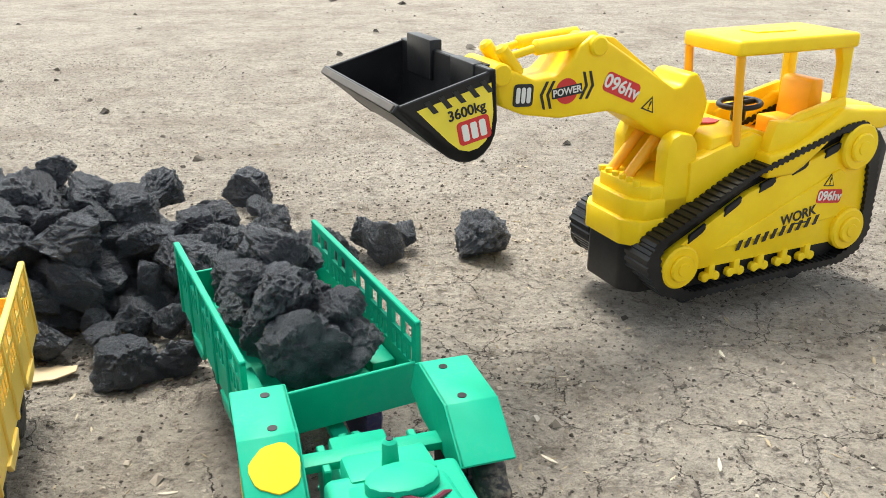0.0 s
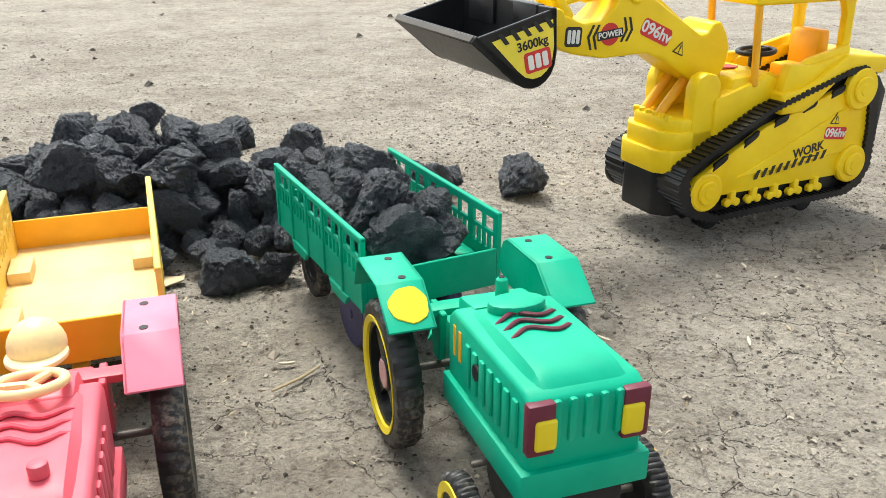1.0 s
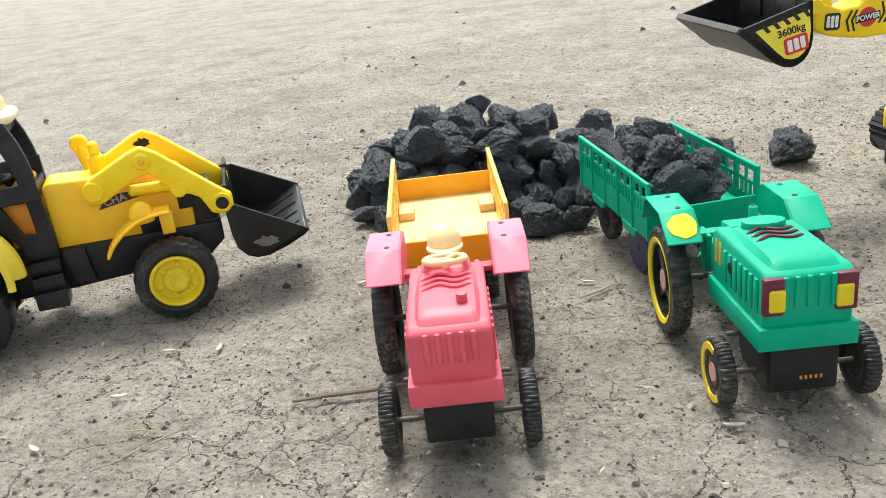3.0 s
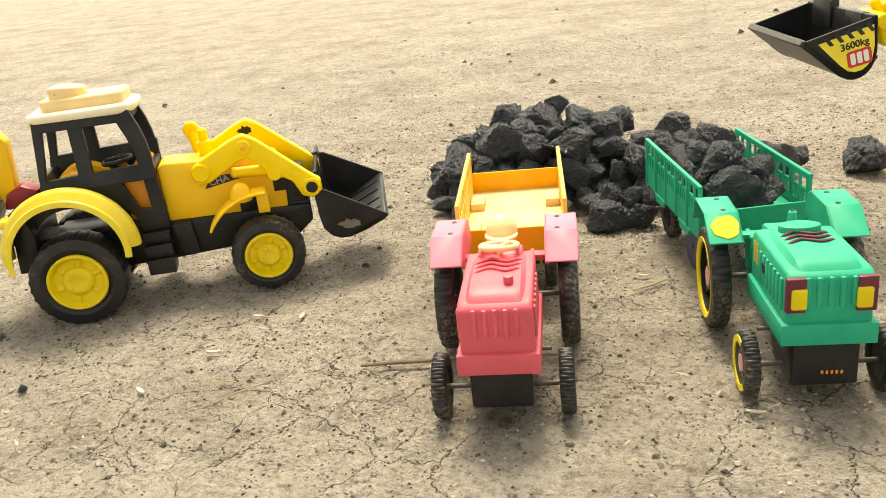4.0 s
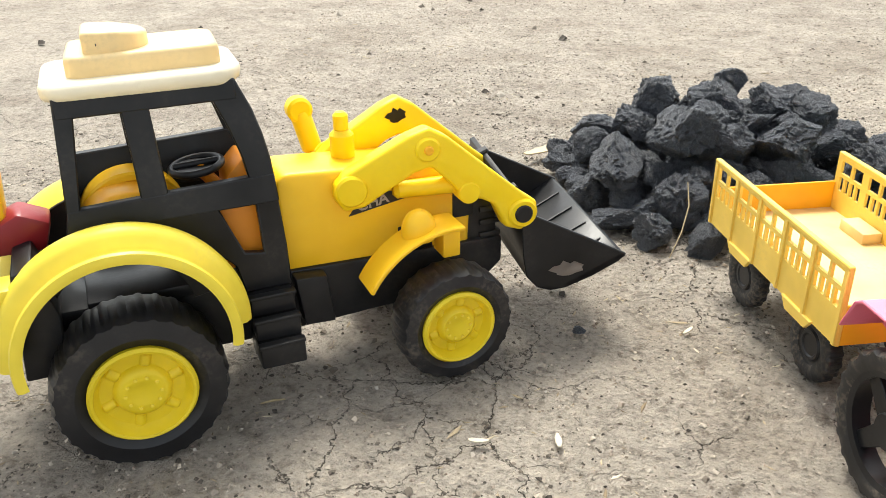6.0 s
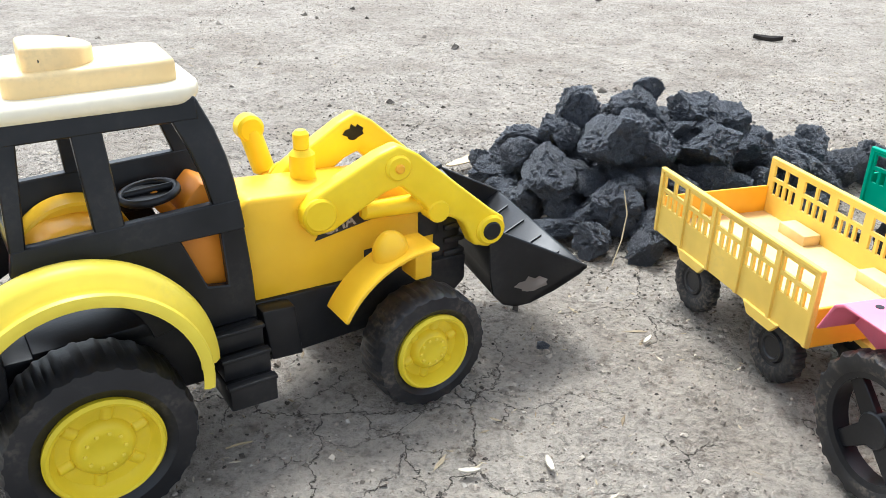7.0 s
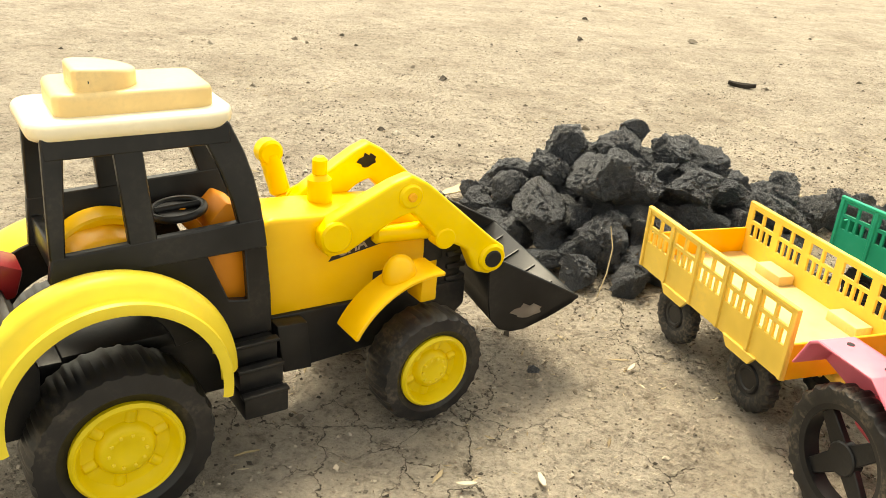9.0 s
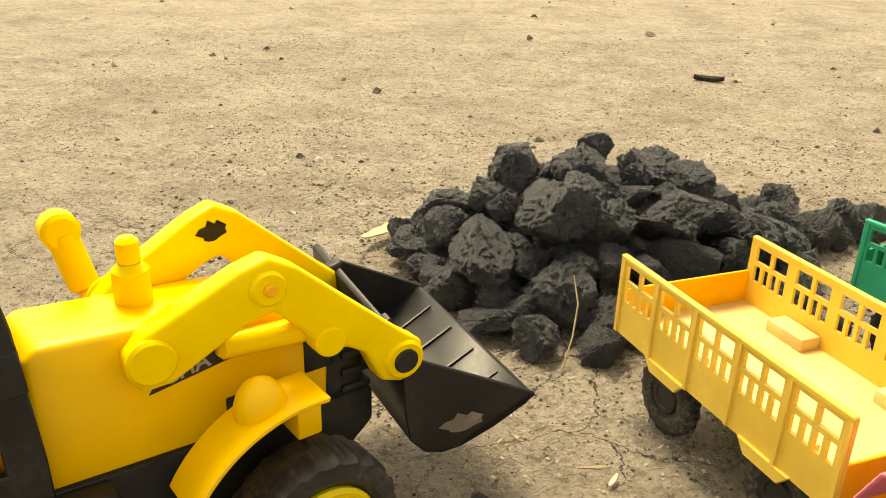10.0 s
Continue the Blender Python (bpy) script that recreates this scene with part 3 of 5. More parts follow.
def tractor(m, mat, fender_mat, label, painted):
    t = thing("tractor", m, label, "toy tractor", "toy tractors")
    W = 21.0 if painted else 19.6
    # bonnet: body, raised lid, front grille and lower belt
    bonnet = part("bonnet", prof([(26, 38), (103, 36), (103.5, 70), (98, 73), (32, 75), (26, 70)], -W, W, 2.2, 3), mat, t)
    lid = bmesh.new()
    q = W / 20.5
    secs = [(36, 74, 74.6, 15 * q), (40, 74.2, 77.2, 16 * q), (66, 74.0, 77.8, 16.6 * q), (84, 72.6, 77.4, 16.8 * q), (92, 71.6, 76.6, 16.8 * q), (97, 71, 74.6, 16.8 * q), (100.5, 70.4, 71, 16.6 * q)]
    rows = []
    for x, z0, z1, w in secs:
        row = []
        for j in range(13):
            a = -1 + 2 * j / 12
            row.append(lid.verts.new(mm(x, a * w, z0 + (z1 - z0) * (1 - abs(a) ** 12))))
        rows.append(row)
    for p, q in zip(rows, rows[1:]):
        for j in range(12):
            lid.faces.new((p[j], p[j + 1], q[j + 1], q[j]))
    part("bonnet_lid", lid, mat, bonnet)
    part("lower_belt", prof([(26, 33), (105.5, 33), (105.5, 45), (26, 45)], -W - 2.4, W + 2.4, 1.0, 2), mat, bonnet)
    for k in range(5):
        y = -11 + k * 5.5
        part("grille_rib", box(102, 104.8, y - 1.5, y + 1.5, 54, 70.4, 1.2, 2), mat, bonnet)
    for s in (-1, 1):
        for k in range(7):
            x0 = 48 + k * 7.4
            part("side_louvre", box(x0, x0 + 4.2, s * (W - 0.5), s * (W + 1.3), 50, 68, 1.0, 2), mat, bonnet)
    for k in range(3):
        bm = bmesh.new()
        x0 = 53 + k * 7
        pts = [(x0 + 2.5 * math.cos(j * 0.9), -13 + j * 26 / 10, 78.4 - 1.6 * abs(-1 + j / 5) ** 6) for j in range(11)]
        sweep(pts, 0.95, bm)
        part("bonnet_ridge", bm, MAROON if painted else mat, bonnet, "maroon painted ridge" if painted else "")
    part("engine_block", prof([(58, 40), (102, 40), (102, 14), (96, 10), (64, 11), (58, 18)], -16.5, 16.5, 1.4, 2), BLACK, t, "black engine block")
    part("front_axle", rod((84, -36, 17), (84, 36, 17), 1.5), STEEL, t)
    part("tie_rod", rod((70, -27, 31), (70, 27, 31), 1.3), STEEL, t)
    part("gearbox", prof([(-26, 50), (30, 50), (30, 30), (-6, 22), (-26, 28)], -11, 11, 1.5, 2), mat, t)
    part("rear_axle", rod((0, -40, 32), (0, 40, 32), 1.7), STEEL, t)
    part("cross_bar", box(-4, 4, -40, 40, 57, 60.5, 0.8), mat, t)
    part("platform", prof([(-40, 33), (-4, 36), (-4, 33), (-40, 30)], -9, 9, 0.6), mat, t)
    for s in (-1, 1):
        part("hitch_strut", plan([(-14, s * 15), (-11, s * 18), (-42, s * 4), (-42, s * 0.5)], 37, 39.5, 0.5, 1), mat, t)
    for s in (-1, 1):
        shell = bmesh.new()
        top = [(-38, 58), (-31, 73), (-26, 76), (6, 77), (25, 64)]
        inner = [(-36.5, 58), (-30, 71.8), (-25.5, 74.4), (5.4, 75.4), (24, 63)]
        prof(top + inner[::-1], s * 25, s * 45, 0.5, 1, shell)
        prof([(-38, 58), (-31, 73), (-26, 76), (6, 77), (25, 64), (10, 56), (-22, 54)], s * 25, s * 26.6, 0.4, 1, shell)
        fender = part("fender", shell, fender_mat, t)
        # the dark inside of each screw hole is a black disc laid on top
        for x0 in (-20, 2):
            part("screw_hole", disc_flat(x0, s * 33, 76.9 if x0 > 0 else 76.2, 1.7), BLACK, fender)
        if painted and s == -1:
            bm = bmesh.new()
            rings = [[], []]
            for i in range(24):
                a = i * 0.2618
                q = 8.2 + 0.35 * math.sin(3 * a) + 0.25 * math.cos(7 * a)
                for ring, h in zip(rings, (0.0, 0.5)):
                    ring.append(bm.verts.new(mm(15.5 + 0.83 * q * math.cos(a), -34 + q * math.sin(a), 70.6 + h - 0.57 * q * math.cos(a))))
            for i in range(24):
                bm.faces.new((rings[0][i], rings[0][(i + 1) % 24], rings[1][(i + 1) % 24], rings[1][i]))
            bm.faces.new(rings[1])
            part("painted_spot", bm, PAINT_Y, fender, "round yellow brushed spot")
        part("fender_strut", prof([(-8, 60), (8, 60), (4, 36), (-4, 36)], s * 15, s * 18, 0.5, 1), mat, t)
        spoked_wheel(t, 0, 32, 32, 23.5, s * 44, s * 32, 22, BLACK, PAINT_Y if painted else None, PAINT_P if painted else None)
        small_wheel(t, 84, 18, 18, s * 39, s * 30.5, MUDDY, BLACK, "front_wheel", 26, PAINT_Y if painted else None, PAINT_P if painted else None)
    if painted:
        for s in (-1, 1):
            lamp = part("headlamp", box(101, 105.6, s * 12, s * 21.6, 51.5, 70.5, 1.0, 2), MAROON, bonnet, "maroon painted lamp surround")
            part("lens_spot", box(104, 106.6, s * 11.6, s * 19.4, 53.5, 65, 2.6, 3), PAINT_Y, lamp, "yellow brushed lamp")
        # black disc on the solid side paints the shade within a hole
        part("side_hole", disc(60, 61, 3.4, -W - 1.45, -W + 1, 9, None, 0.2), BLACK, bonnet)
        for k in range(5):
            part("print_bar", box(101.5, 102.2, -2 + k * 2.4, -0.8 + k * 2.4, 20, 22, 0.1, 1), ORANGE, t)
        for k in (0, 1):
            part("painted_stripe", box(33 + 6 * k, 35.8 + 6 * k, -W - 0.35, -W + 0.6, 56, 69, 0.2, 1), AMBER, bonnet, "orange painted stripe")
        part("filler_cap", plan([(44 + 8 * math.cos(i * 0.3927), 11.5 * math.sin(i * 0.3927)) for i in range(16)], 76, 81, 1.2, 2), mat, bonnet)
        part("steering_stub", rod((30, 0, 72), (29, 0, 84), 3.0, None, 14, 2.4), mat, t)
        # black disc on the stub's end paints the dark of its bore
        part("stub_hole", disc_flat(29, 0, 84.05, 1.2), BLACK, t)
        part("cowl", prof([(14, 48), (32, 48), (36, 76), (18, 73)], -14, 14, 1.5, 2), mat, t)
    else:
        part("filler_cap", plan([(85 + 2.8 * math.cos(i * 0.5236), 7.2 + 2.8 * math.sin(i * 0.5236)) for i in range(12)], 77, 81.5, 0.9, 2), mat, bonnet)
        part("cowl", prof([(12, 50), (30, 50), (46, 74), (44, 78), (34, 79), (26, 77), (18, 66)], -13, 13, 1.8, 2), mat, t)
        part("steering_column", rod((42, 0, 74), (40, 0, 81), 2.0), CREAM, t)
        wheel = part("steering_wheel", torus(40, 0, 82, 10.5, 1.7, -12), CREAM, t, "cream steering wheel")
        bm = bmesh.new()
        for k in range(3):
            a = k * 2.094 + 0.5
            rod((40, 0, 81.5), (40 + 10.5 * math.cos(a) * 0.95, 10.5 * math.sin(a), 82 + 10.5 * math.cos(a) * 0.2), 1.5, bm, 8)
        part("spoke", bm, CREAM, wheel)
        dome = part("domed_cap", ball(15, 0, 82, 9.5, 9.5, 10, None, -0.1), CREAM, t, "cream domed cap with a brim")
        part("brim", plan([(19 + 10.5 * math.cos(i * 0.2244), 10 * math.sin(i * 0.2244)) for i in range(28)], 79.5, 81.5, 0.8, 2), CREAM, dome)
        part("cap_post", rod((15, 0, 50), (15, 0, 80), 3.5, None, 14), CREAM, t)
    rise = 0.085 if painted else 0.035        # the bonnet points a little upwards
    for o in (bonnet, *bonnet.children_recursive):
        for v in o.data.vertices:
            v.co.z += rise * max(0.0, v.co.x - 0.04)
    return t


def disc_flat(x, y, z, r):
    bm = bmesh.new()
    ring = [[bm.verts.new(mm(x + r * math.cos(i * 0.5236), y + r * math.sin(i * 0.5236), z + h)) for i in range(12)] for h in (-0.4, 0.25)]
    for i in range(12):
        bm.faces.new((ring[0][i], ring[0][(i + 1) % 12], ring[1][(i + 1) % 12], ring[1][i]))
    bm.faces.new(ring[1])
    return bm


trailer(pose(-0.2085, 0.427, 0, 0, 0, -68.5), TRAY_Y, (TYRE, TYRE), "empty yellow plastic toy trailer with lattice sides", BED_Y, AMBER)
tractor(pose(-0.143, 0.252, 0, 0, 0, -70), PINK, ROSE, "pink plastic toy tractor with cream steering wheel", False)
trailer(pose(-0.076, 0.486, 0, 0, 0, -61), GREEN, (TYRE, NAVY), "green plastic toy trailer loaded with black clods", GREEN, GREEN, (27, 94))
tractor(pose(0.009, 0.321, 0, 0, 0, -70), GREEN, GREEN, "green plastic toy tractor with yellow and maroon brushwork", True)

LOAD = "black clay lump loaded on the green trailer"
BED = pose(-0.076, 0.486, 0, 0, 0, -61)
for u, v, z, r in [(109, -9, 61, 18.5), (113, 15, 60, 14), (90, 15, 59, 14.5), (84, -13, 61, 15.5), (87, -3, 80, 17), (106, 12, 76, 11), (62, 9, 61, 17), (58, -15, 59, 14),
                   (55, 4, 84, 15.5), (68, -12, 77, 12), (36, 11, 59, 15.5), (34, -13, 59, 14.5), (38, 1, 75, 14), (48, 15, 77, 11), (16, -12, 57, 13), (16, 12, 57, 13), (18, 0, 68, 11)]:
    clod(*(BED @ Vector(mm(u, v, z))), r / 1000, LOAD, "clods on the trailer", 0.9, ROCKS, 0.9)


# ---- toy backhoe loader ----
def swept_arch(x, z, section, a0, a1, steps=40, squash=1.0):
    """A closed cross-section of (radius, y) carried along an arc round (x, z)."""
    bm = bmesh.new()
    rows = []
    for i in range(steps + 1):
        a = radians(a0 + (a1 - a0) * i / steps)
        rows.append([bm.verts.new(mm(x + r * math.cos(a), y, z + squash * r * math.sin(a))) for r, y in section])
    k = len(section)
    for p, q in zip(rows, rows[1:]):
        for j in range(k):
            e = (j + 1) % k
            bm.faces.new((p[j], p[e], q[e], q[j]))
    bm.faces.new(rows[0][::-1])
    bm.faces.new(rows[-1])
    return bm


def backhoe(m):
    t = thing("backhoe_loader", m, "yellow and black plastic toy backhoe loader", "toy backhoe")
    C = 50                       # the middle line, from the outer face of the near wheels
    near, far = (lambda d: d), (lambda d: 2 * C - d)

    def lean(*obs):              # the cab stands a little askew, over to one side
        for o in obs:
            for v in o.data.vertices:
                v.co.y += 0.2 * max(0.0, v.co.z - 0.098)
    part("chassis", prof([(-30, 30), (60, 28), (172, 32), (184, 42), (184, 56), (70, 60), (-30, 62)], C - 17, C + 17, 1.5), BLACK, t, "black chassis")
    # wheels
    for side in (near, far):
        s = 1 if side is near else -1
        for x, r, rin, w, nm, lugs in ((1, 36, 21.5, 27, "rear_wheel", 30), (145, 29, 18, 21, "front_wheel", 24)):
            sink = 2.6 if r > 30 else 0.2
            zc = r - sink
            wh = tyre(x, zc, r, rin, side(0), side(w), lugs, nm, t, GLOSSY_TYRE, 0.9)
            hub = lathe([(rin + 0.8, side(0.6)), (rin - 0.4, side(-0.8)), (rin - 1.6, side(-0.4)), (rin - 2.6, side(3.0)), (rin * 0.8, side(5.0)), (rin * 0.56, side(5.2)), (rin * 0.5, side(2.6)), (rin * 0.42, side(1.6)),
                         (rin * 0.24, side(2.0)), (rin * 0.2, side(2.4)), (0, side(2.6)), (0, side(10)), (rin, side(10))], x, zc, 48)
            rim = part("rim", hub, OLIVE_Y, wh, "translucent yellow rim")
            for k in range(6):
                a = k * math.pi / 3 + 0.3
                part("spoke_rib", rod((x + rin * 0.52 * math.cos(a), side(6.3), zc + rin * 0.52 * math.sin(a)), (x + rin * 0.84 * math.cos(a), side(6.3), zc + rin * 0.84 * math.sin(a)), 2.8), OLIVE_Y, rim)
            bm = bmesh.new()
            for k in range(10):
                a = k * math.pi / 5
                disc(x + rin * 0.34 * math.cos(a), zc + rin * 0.34 * math.sin(a), 0.75, side(1.0), side(3), 8, bm, 0.2)
            part("wheel_nuts", bm, LEMON, rim)
        part("axle", rod((0, C, 35), (0, side(8), 35), 4), BLACK, t)
        part("axle", rod((146, C, 28), (146, side(8), 28), 3.5), BLACK, t)
        # rear fender: a round swelling, a groove and a thin outer lip
        shape = [(40, 0.6), (42, 0.0), (44.4, 0.8), (45.0, 2.2), (43.8, 4.4), (42.8, 6.6), (44.2, 8.2), (48.0, 9.4), (50.4, 12), (51.0, 15.5), (50.2, 20), (48.4, 24.5), (46.5, 28), (45.2, 28),
                 (47.0, 23.6), (48.6, 19), (49.2, 15.5), (48.6, 13.2), (46.4, 11.2), (42.4, 9.6), (41.2, 7), (42.0, 4), (42.8, 2.4), (41.6, 1.6)]
        fender = part("rear_fender", swept_arch(0, 53.5, [(r, side(y)) for r, y in shape], -2, 182), LEMON, t, "pale yellow double ridged rear fender")
        for a0 in (-9, 180):
            part("lip_end", swept_arch(0, 53.5, [(40, side(0.6)), (42, side(0)), (44.4, side(0.8)), (45, side(2.2)), (43.8, side(4.4)), (42, side(4)), (41.6, side(1.6))], a0, a0 + 9, 6), LEMON, fender)
        part("rear_ledge", box(-47, -34, side(13), side(28), 80, 86, 1.4), LEMON, fender)
        part("fender_web", arch(0, 54, 30, 46, 10, 170, side(27.6), side(29.4), 20, 0.3), BLACK, fender)
        # front fender strip with its nub
        ff = part("front_fender", arch(146, 30, 46.6, 48.8, 84, 151, side(6), side(25), 16, 0.6), GOLD, t, "thin curved front fender")
        part("fender_bracket", box(143, 152, side(14), side(27), 60, 76, 1.0), GOLD, ff)
        part("nub", ball(132, side(17), 76, 8.5, 7.5, 10.5, None, -0.4), GOLD, ff)
        # loader arm, splayed outwards to the front
        arm_pts = [(97, 92), (101, 86), (110, 87), (134, 101), (142, 103), (152, 93), (158, 84), (166, 84), (173, 80), (179, 67), (187, 64.5), (195, 70), (195, 79), (188, 84), (150, 117), (141, 122), (132, 119), (104, 105), (97, 99)]
        # same plastic as the golden bonnet; the paler yellow paints in the arms' highlights
        arm = part("loader_arm", prof(arm_pts, side(28), side(37), 1.8, 3), YELLOW, t, "yellow loader arm")
        for x, z, r in ((104, 96, 7.5), (140, 112, 6), (187, 74, 7.5)):
            part("pivot_boss", disc(x, z, r, side(26.4), side(30), 24, None, 1.0), YELLOW, arm)
        part("pivot_pin", disc(187, 74, 4.6, side(25.4), side(28), 18), BLACK, arm, "black pivot pin")
        part("pin", disc(140, 112, 2.2, side(25.2), side(27), 12), AMBER, arm)
        part("lift_ram", rod((126, side(37), 91), (158, side(37), 90), 4.5), YELLOW, arm)
        part("ram_knob", disc(160, 88, 5.4, side(27.2), side(36), 18), YELLOW, arm)
        if side is far:
            patch = bmesh.new()
            patch.faces.new([patch.verts.new(mm(139 + (5 + 1.6 * math.sin(i * 2.1)) * math.cos(i * 0.4488), side(37.3), 113 + (3.6 + 1.1 * math.cos(i * 3.3)) * math.sin(i * 0.4488))) for i in range(14)])
            bmesh.ops.solidify(patch, geom=patch.faces[:], thickness=0.0003)
            part("worn_patch", patch, INK, arm, "torn black sticker remnant")
        for o in (arm, *arm.children):
            for v in o.data.vertices:
                v.co.y -= s * 0.12 * (v.co.x - 0.104)
        if side is far:
            for o in (arm, *arm.children):    # the far arm sits a little higher
                for v in o.data.vertices:
                    v.co.x += 0.002
                    v.co.z += 0.003
        # cab side: pillars, belt, lower panel
        cs = part("cab_side", prof([(-15, 99), (44.6, 99), (53.6, 75.5), (62, 74), (61, 99), (70.8, 99), (72.5, 76), (73, 56), (52, 56), (49, 70), (30, 90), (-12, 97)], side(28), side(32), 0.6, 1), BLACK, t, "black cab side with open windows")
        part("belt_rail", prof([(-15.5, 97.6), (71.2, 97.6), (70.6, 110 if side is near else 120), (-13.5, 107 if side is near else 117)], side(27.7), side(32.3), 0.6, 1), BLACK, cs)
        part("rear_pillar", prof([(-14, 106), (-8.6, 106), (-4.2, 142), (-3.6, 151), (-11, 151)], side(28), side(32), 0.6, 1), BLACK, cs)
        part("middle_pillar", prof([(15, 106), (26, 108), (24.2, 151), (13.5, 151)], side(28), side(32), 0.6, 1), BLACK, cs)
        part("front_pillar", prof([(59.6, 109), (70.6, 109), (70.2, 116), (68.4, 127), (65.4, 138), (61.2, 148), (60, 151), (48, 151), (50, 142), (54.5, 131), (58, 119)], side(28), side(32), 0.6, 1), BLACK, cs)
        part("top_rail", box(-11, 60, side(27.7), side(32.3), 142.5, 151, 0.6, 1), BLACK, cs)
        lean(cs, *cs.children)
        # steps going down and out in three tiers
        st = part("step", box(52, 72, side(20), side(34), 47, 56, 0.9), BLACK, t, "black moulded three-tier step")
        for y0, z0, z1 in ((15, 37, 46.5), (9.5, 25.5, 36.5)):
            tread = prof([(52, z0), (72.5, z0 - 0.6), (72.5, z1), (52, z1)], side(y0), side(30), 1.0)
            part("tread", tread, BLACK, st)
        for y0, z0 in ((19.4, 55), (14.2, 45.6), (8.8, 35.6)):
            part("nosing", box(51.4, 72.8, side(y0), side(y0 + 4.5), z0, z0 + 1.8, 0.6), BLACK, st)
        part("side_box", prof([(74, 59), (89, 58), (91.5, 33), (77, 34)], side(25), side(35), 1.0), BLACK, t)
    # cab ends, seat and dash
    lean(part("windscreen_frame", box(66, 70.6, C - 19, C + 19, 99, 108, 0.8), BLACK, t),
         part("windscreen_top", box(54, 61, C - 19, C + 19, 143, 151, 0.8), BLACK, t),
         part("rear_frame", box(-13, -9, C - 19, C + 19, 98, 110, 0.8), BLACK, t))
    part("cab_floor", box(-14, 72, C - 18, C + 18, 58, 64, 0.8), BLACK, t)
    part("inner_panel", box(44, 66, C - 15, C - 13, 66, 99, 0.6), ORANGE, t, "orange inner panel")
    part("seat", prof([(-10, 82), (32, 82), (35, 92), (28, 102), (14, 108), (0, 107), (-9, 100)], C - 13, C + 15, 4.0, 3), AMBER, t, "amber seat")
    part("seat_backrest", arch(12, 88, 19, 23.5, 15, 165, C + 4, C + 18, 14, 1.0), GOLD, t, "curved golden seat shell")
    part("dash", prof([(50, 70), (66, 70), (67, 110), (60, 114), (52, 106)], C - 6, C + 16, 1.4), ORANGE, t, "orange dashboard")
    sw = part("steering_wheel", torus(41, C + 2, 111, 11, 1.7, -6), BLACK, t, "black steering wheel")
    part("wheel_disc", plan([(41 + 9.5 * math.cos(i * 0.3), C + 2 + 9.5 * math.sin(i * 0.3)) for i in range(21)], 109.4, 111.2, 0.4, 1), BLACK, sw)
    part("wheel_spoke", rod((31, C + 2, 111.6), (51, C + 2, 112.4), 1.5), BLACK, sw)
    part("steering_column", rod((41, C + 2, 111), (52, C + 2, 96), 3, None, 12), ORANGE, sw)
    # roof: a rim, a slab and a wedge hump
    roof = part("roof", plan([(-15, 43), (-10, 37), (54, 36), (60, 39), (65, 48), (66, 78), (60, 86), (-8, 87), (-14, 82)], 148.5, 156, 3.2, 4), IVORY, t, "ivory roof with raised hump")
    part("roof_slab", plan([(-4, 48), (0, 45), (52, 45), (57, 48), (59, 78), (55, 82), (2, 83), (-2, 80)], 154, 164.5, 3.6, 4), CREAM, roof)
    hump = plan([(4, 49), (7, 47.5), (18, 48), (25, 51), (29, 56), (30.5, 61), (29, 66), (25, 70), (18, 72), (9, 72), (5, 70)], 160, 173, 4.6, 5)
    for v in hump.verts:
        if v.co.z > 0.164:
            v.co.z -= 0.16 * max(0.0, v.co.x - 0.014)
    part("roof_hump", hump, CREAM, roof)
    # vent opening drawn as a black disc, its inner shade put into the colour
    part("vent_hole", disc(9, 168, 0.9, 47.6, 49, 10, None, 0.2), INK, roof)
    # bonnet
    hood = part("bonnet", prof([(71, 57), (130, 56), (166, 54), (168, 88), (162, 100), (76, 106.5), (71, 103)], C - 15, C + 15, 2.4, 3), GOLD, t, "golden yellow bonnet")
    part("exhaust_stub", rod((109, C + 5, 101), (109, C + 5, 117), 5.8, None, 18), YELLOW, hood)
    part("stub_cap", rod((109, C + 5, 116), (109, C + 5, 125.5), 3.6, None, 16), YELLOW, hood)
    lever = part("lever", rod((102, C + 33, 98), (97, C + 37, 120), 5.2, None, 16), YELLOW, hood)
    part("lever_end", disc(97, 120, 6.4, C + 32, C + 41, 20, None, 1.4), YELLOW, lever)
    part("pivot_bracket", box(99, 109, C - 17, C + 34, 92, 100, 1.5), GOLD, hood)
    st = part("sticker", prof([(104, 81), (142, 87), (143, 89), (122, 90.5), (110, 89)], C - 15.4, C - 14.6, 0.1, 1), INK, hood, "worn black sticker strip")
    words("CHA", 0.0075, Matrix.Translation(mm(116, C - 15.5, 86.3)) @ Matrix.Rotation(radians(90), 4, "X") @ Matrix.Rotation(radians(9), 4, "Z"), STICKER_PALE, st)
    # arch cut above the front wheel: its shade is a black block behind the fender
    part("wheel_arch", box(128, 146, C - 15.5, C - 13, 56.5, 71, 0.8), BLACK, t)
    part("radiator", box(164, 182, C - 14, C + 14, 38, 86, 1.5), BLACK, t, "black ribbed radiator")
    for k in range(6):
        part("radiator_rib", box(172, 184, C - 15.5, C + 15.5, 42 + k * 7, 45 + k * 7, 0.8), BLACK, t)
    # raised black block gives the recess its shade; nothing is hollowed out
    part("headlamp_recess", box(157, 168.5, C - 15.6, C - 14, 70, 86, 1.0), BLACK, t)
    # front bucket: two cheeks, a bent shell and ribs
    b0, b1 = 8, 96
    cheek = [(189, 71), (194, 71), (220, 57), (244, 44), (240, 40), (226, 33), (212, 28), (204, 27.5), (197, 30), (191, 37), (189, 48)]
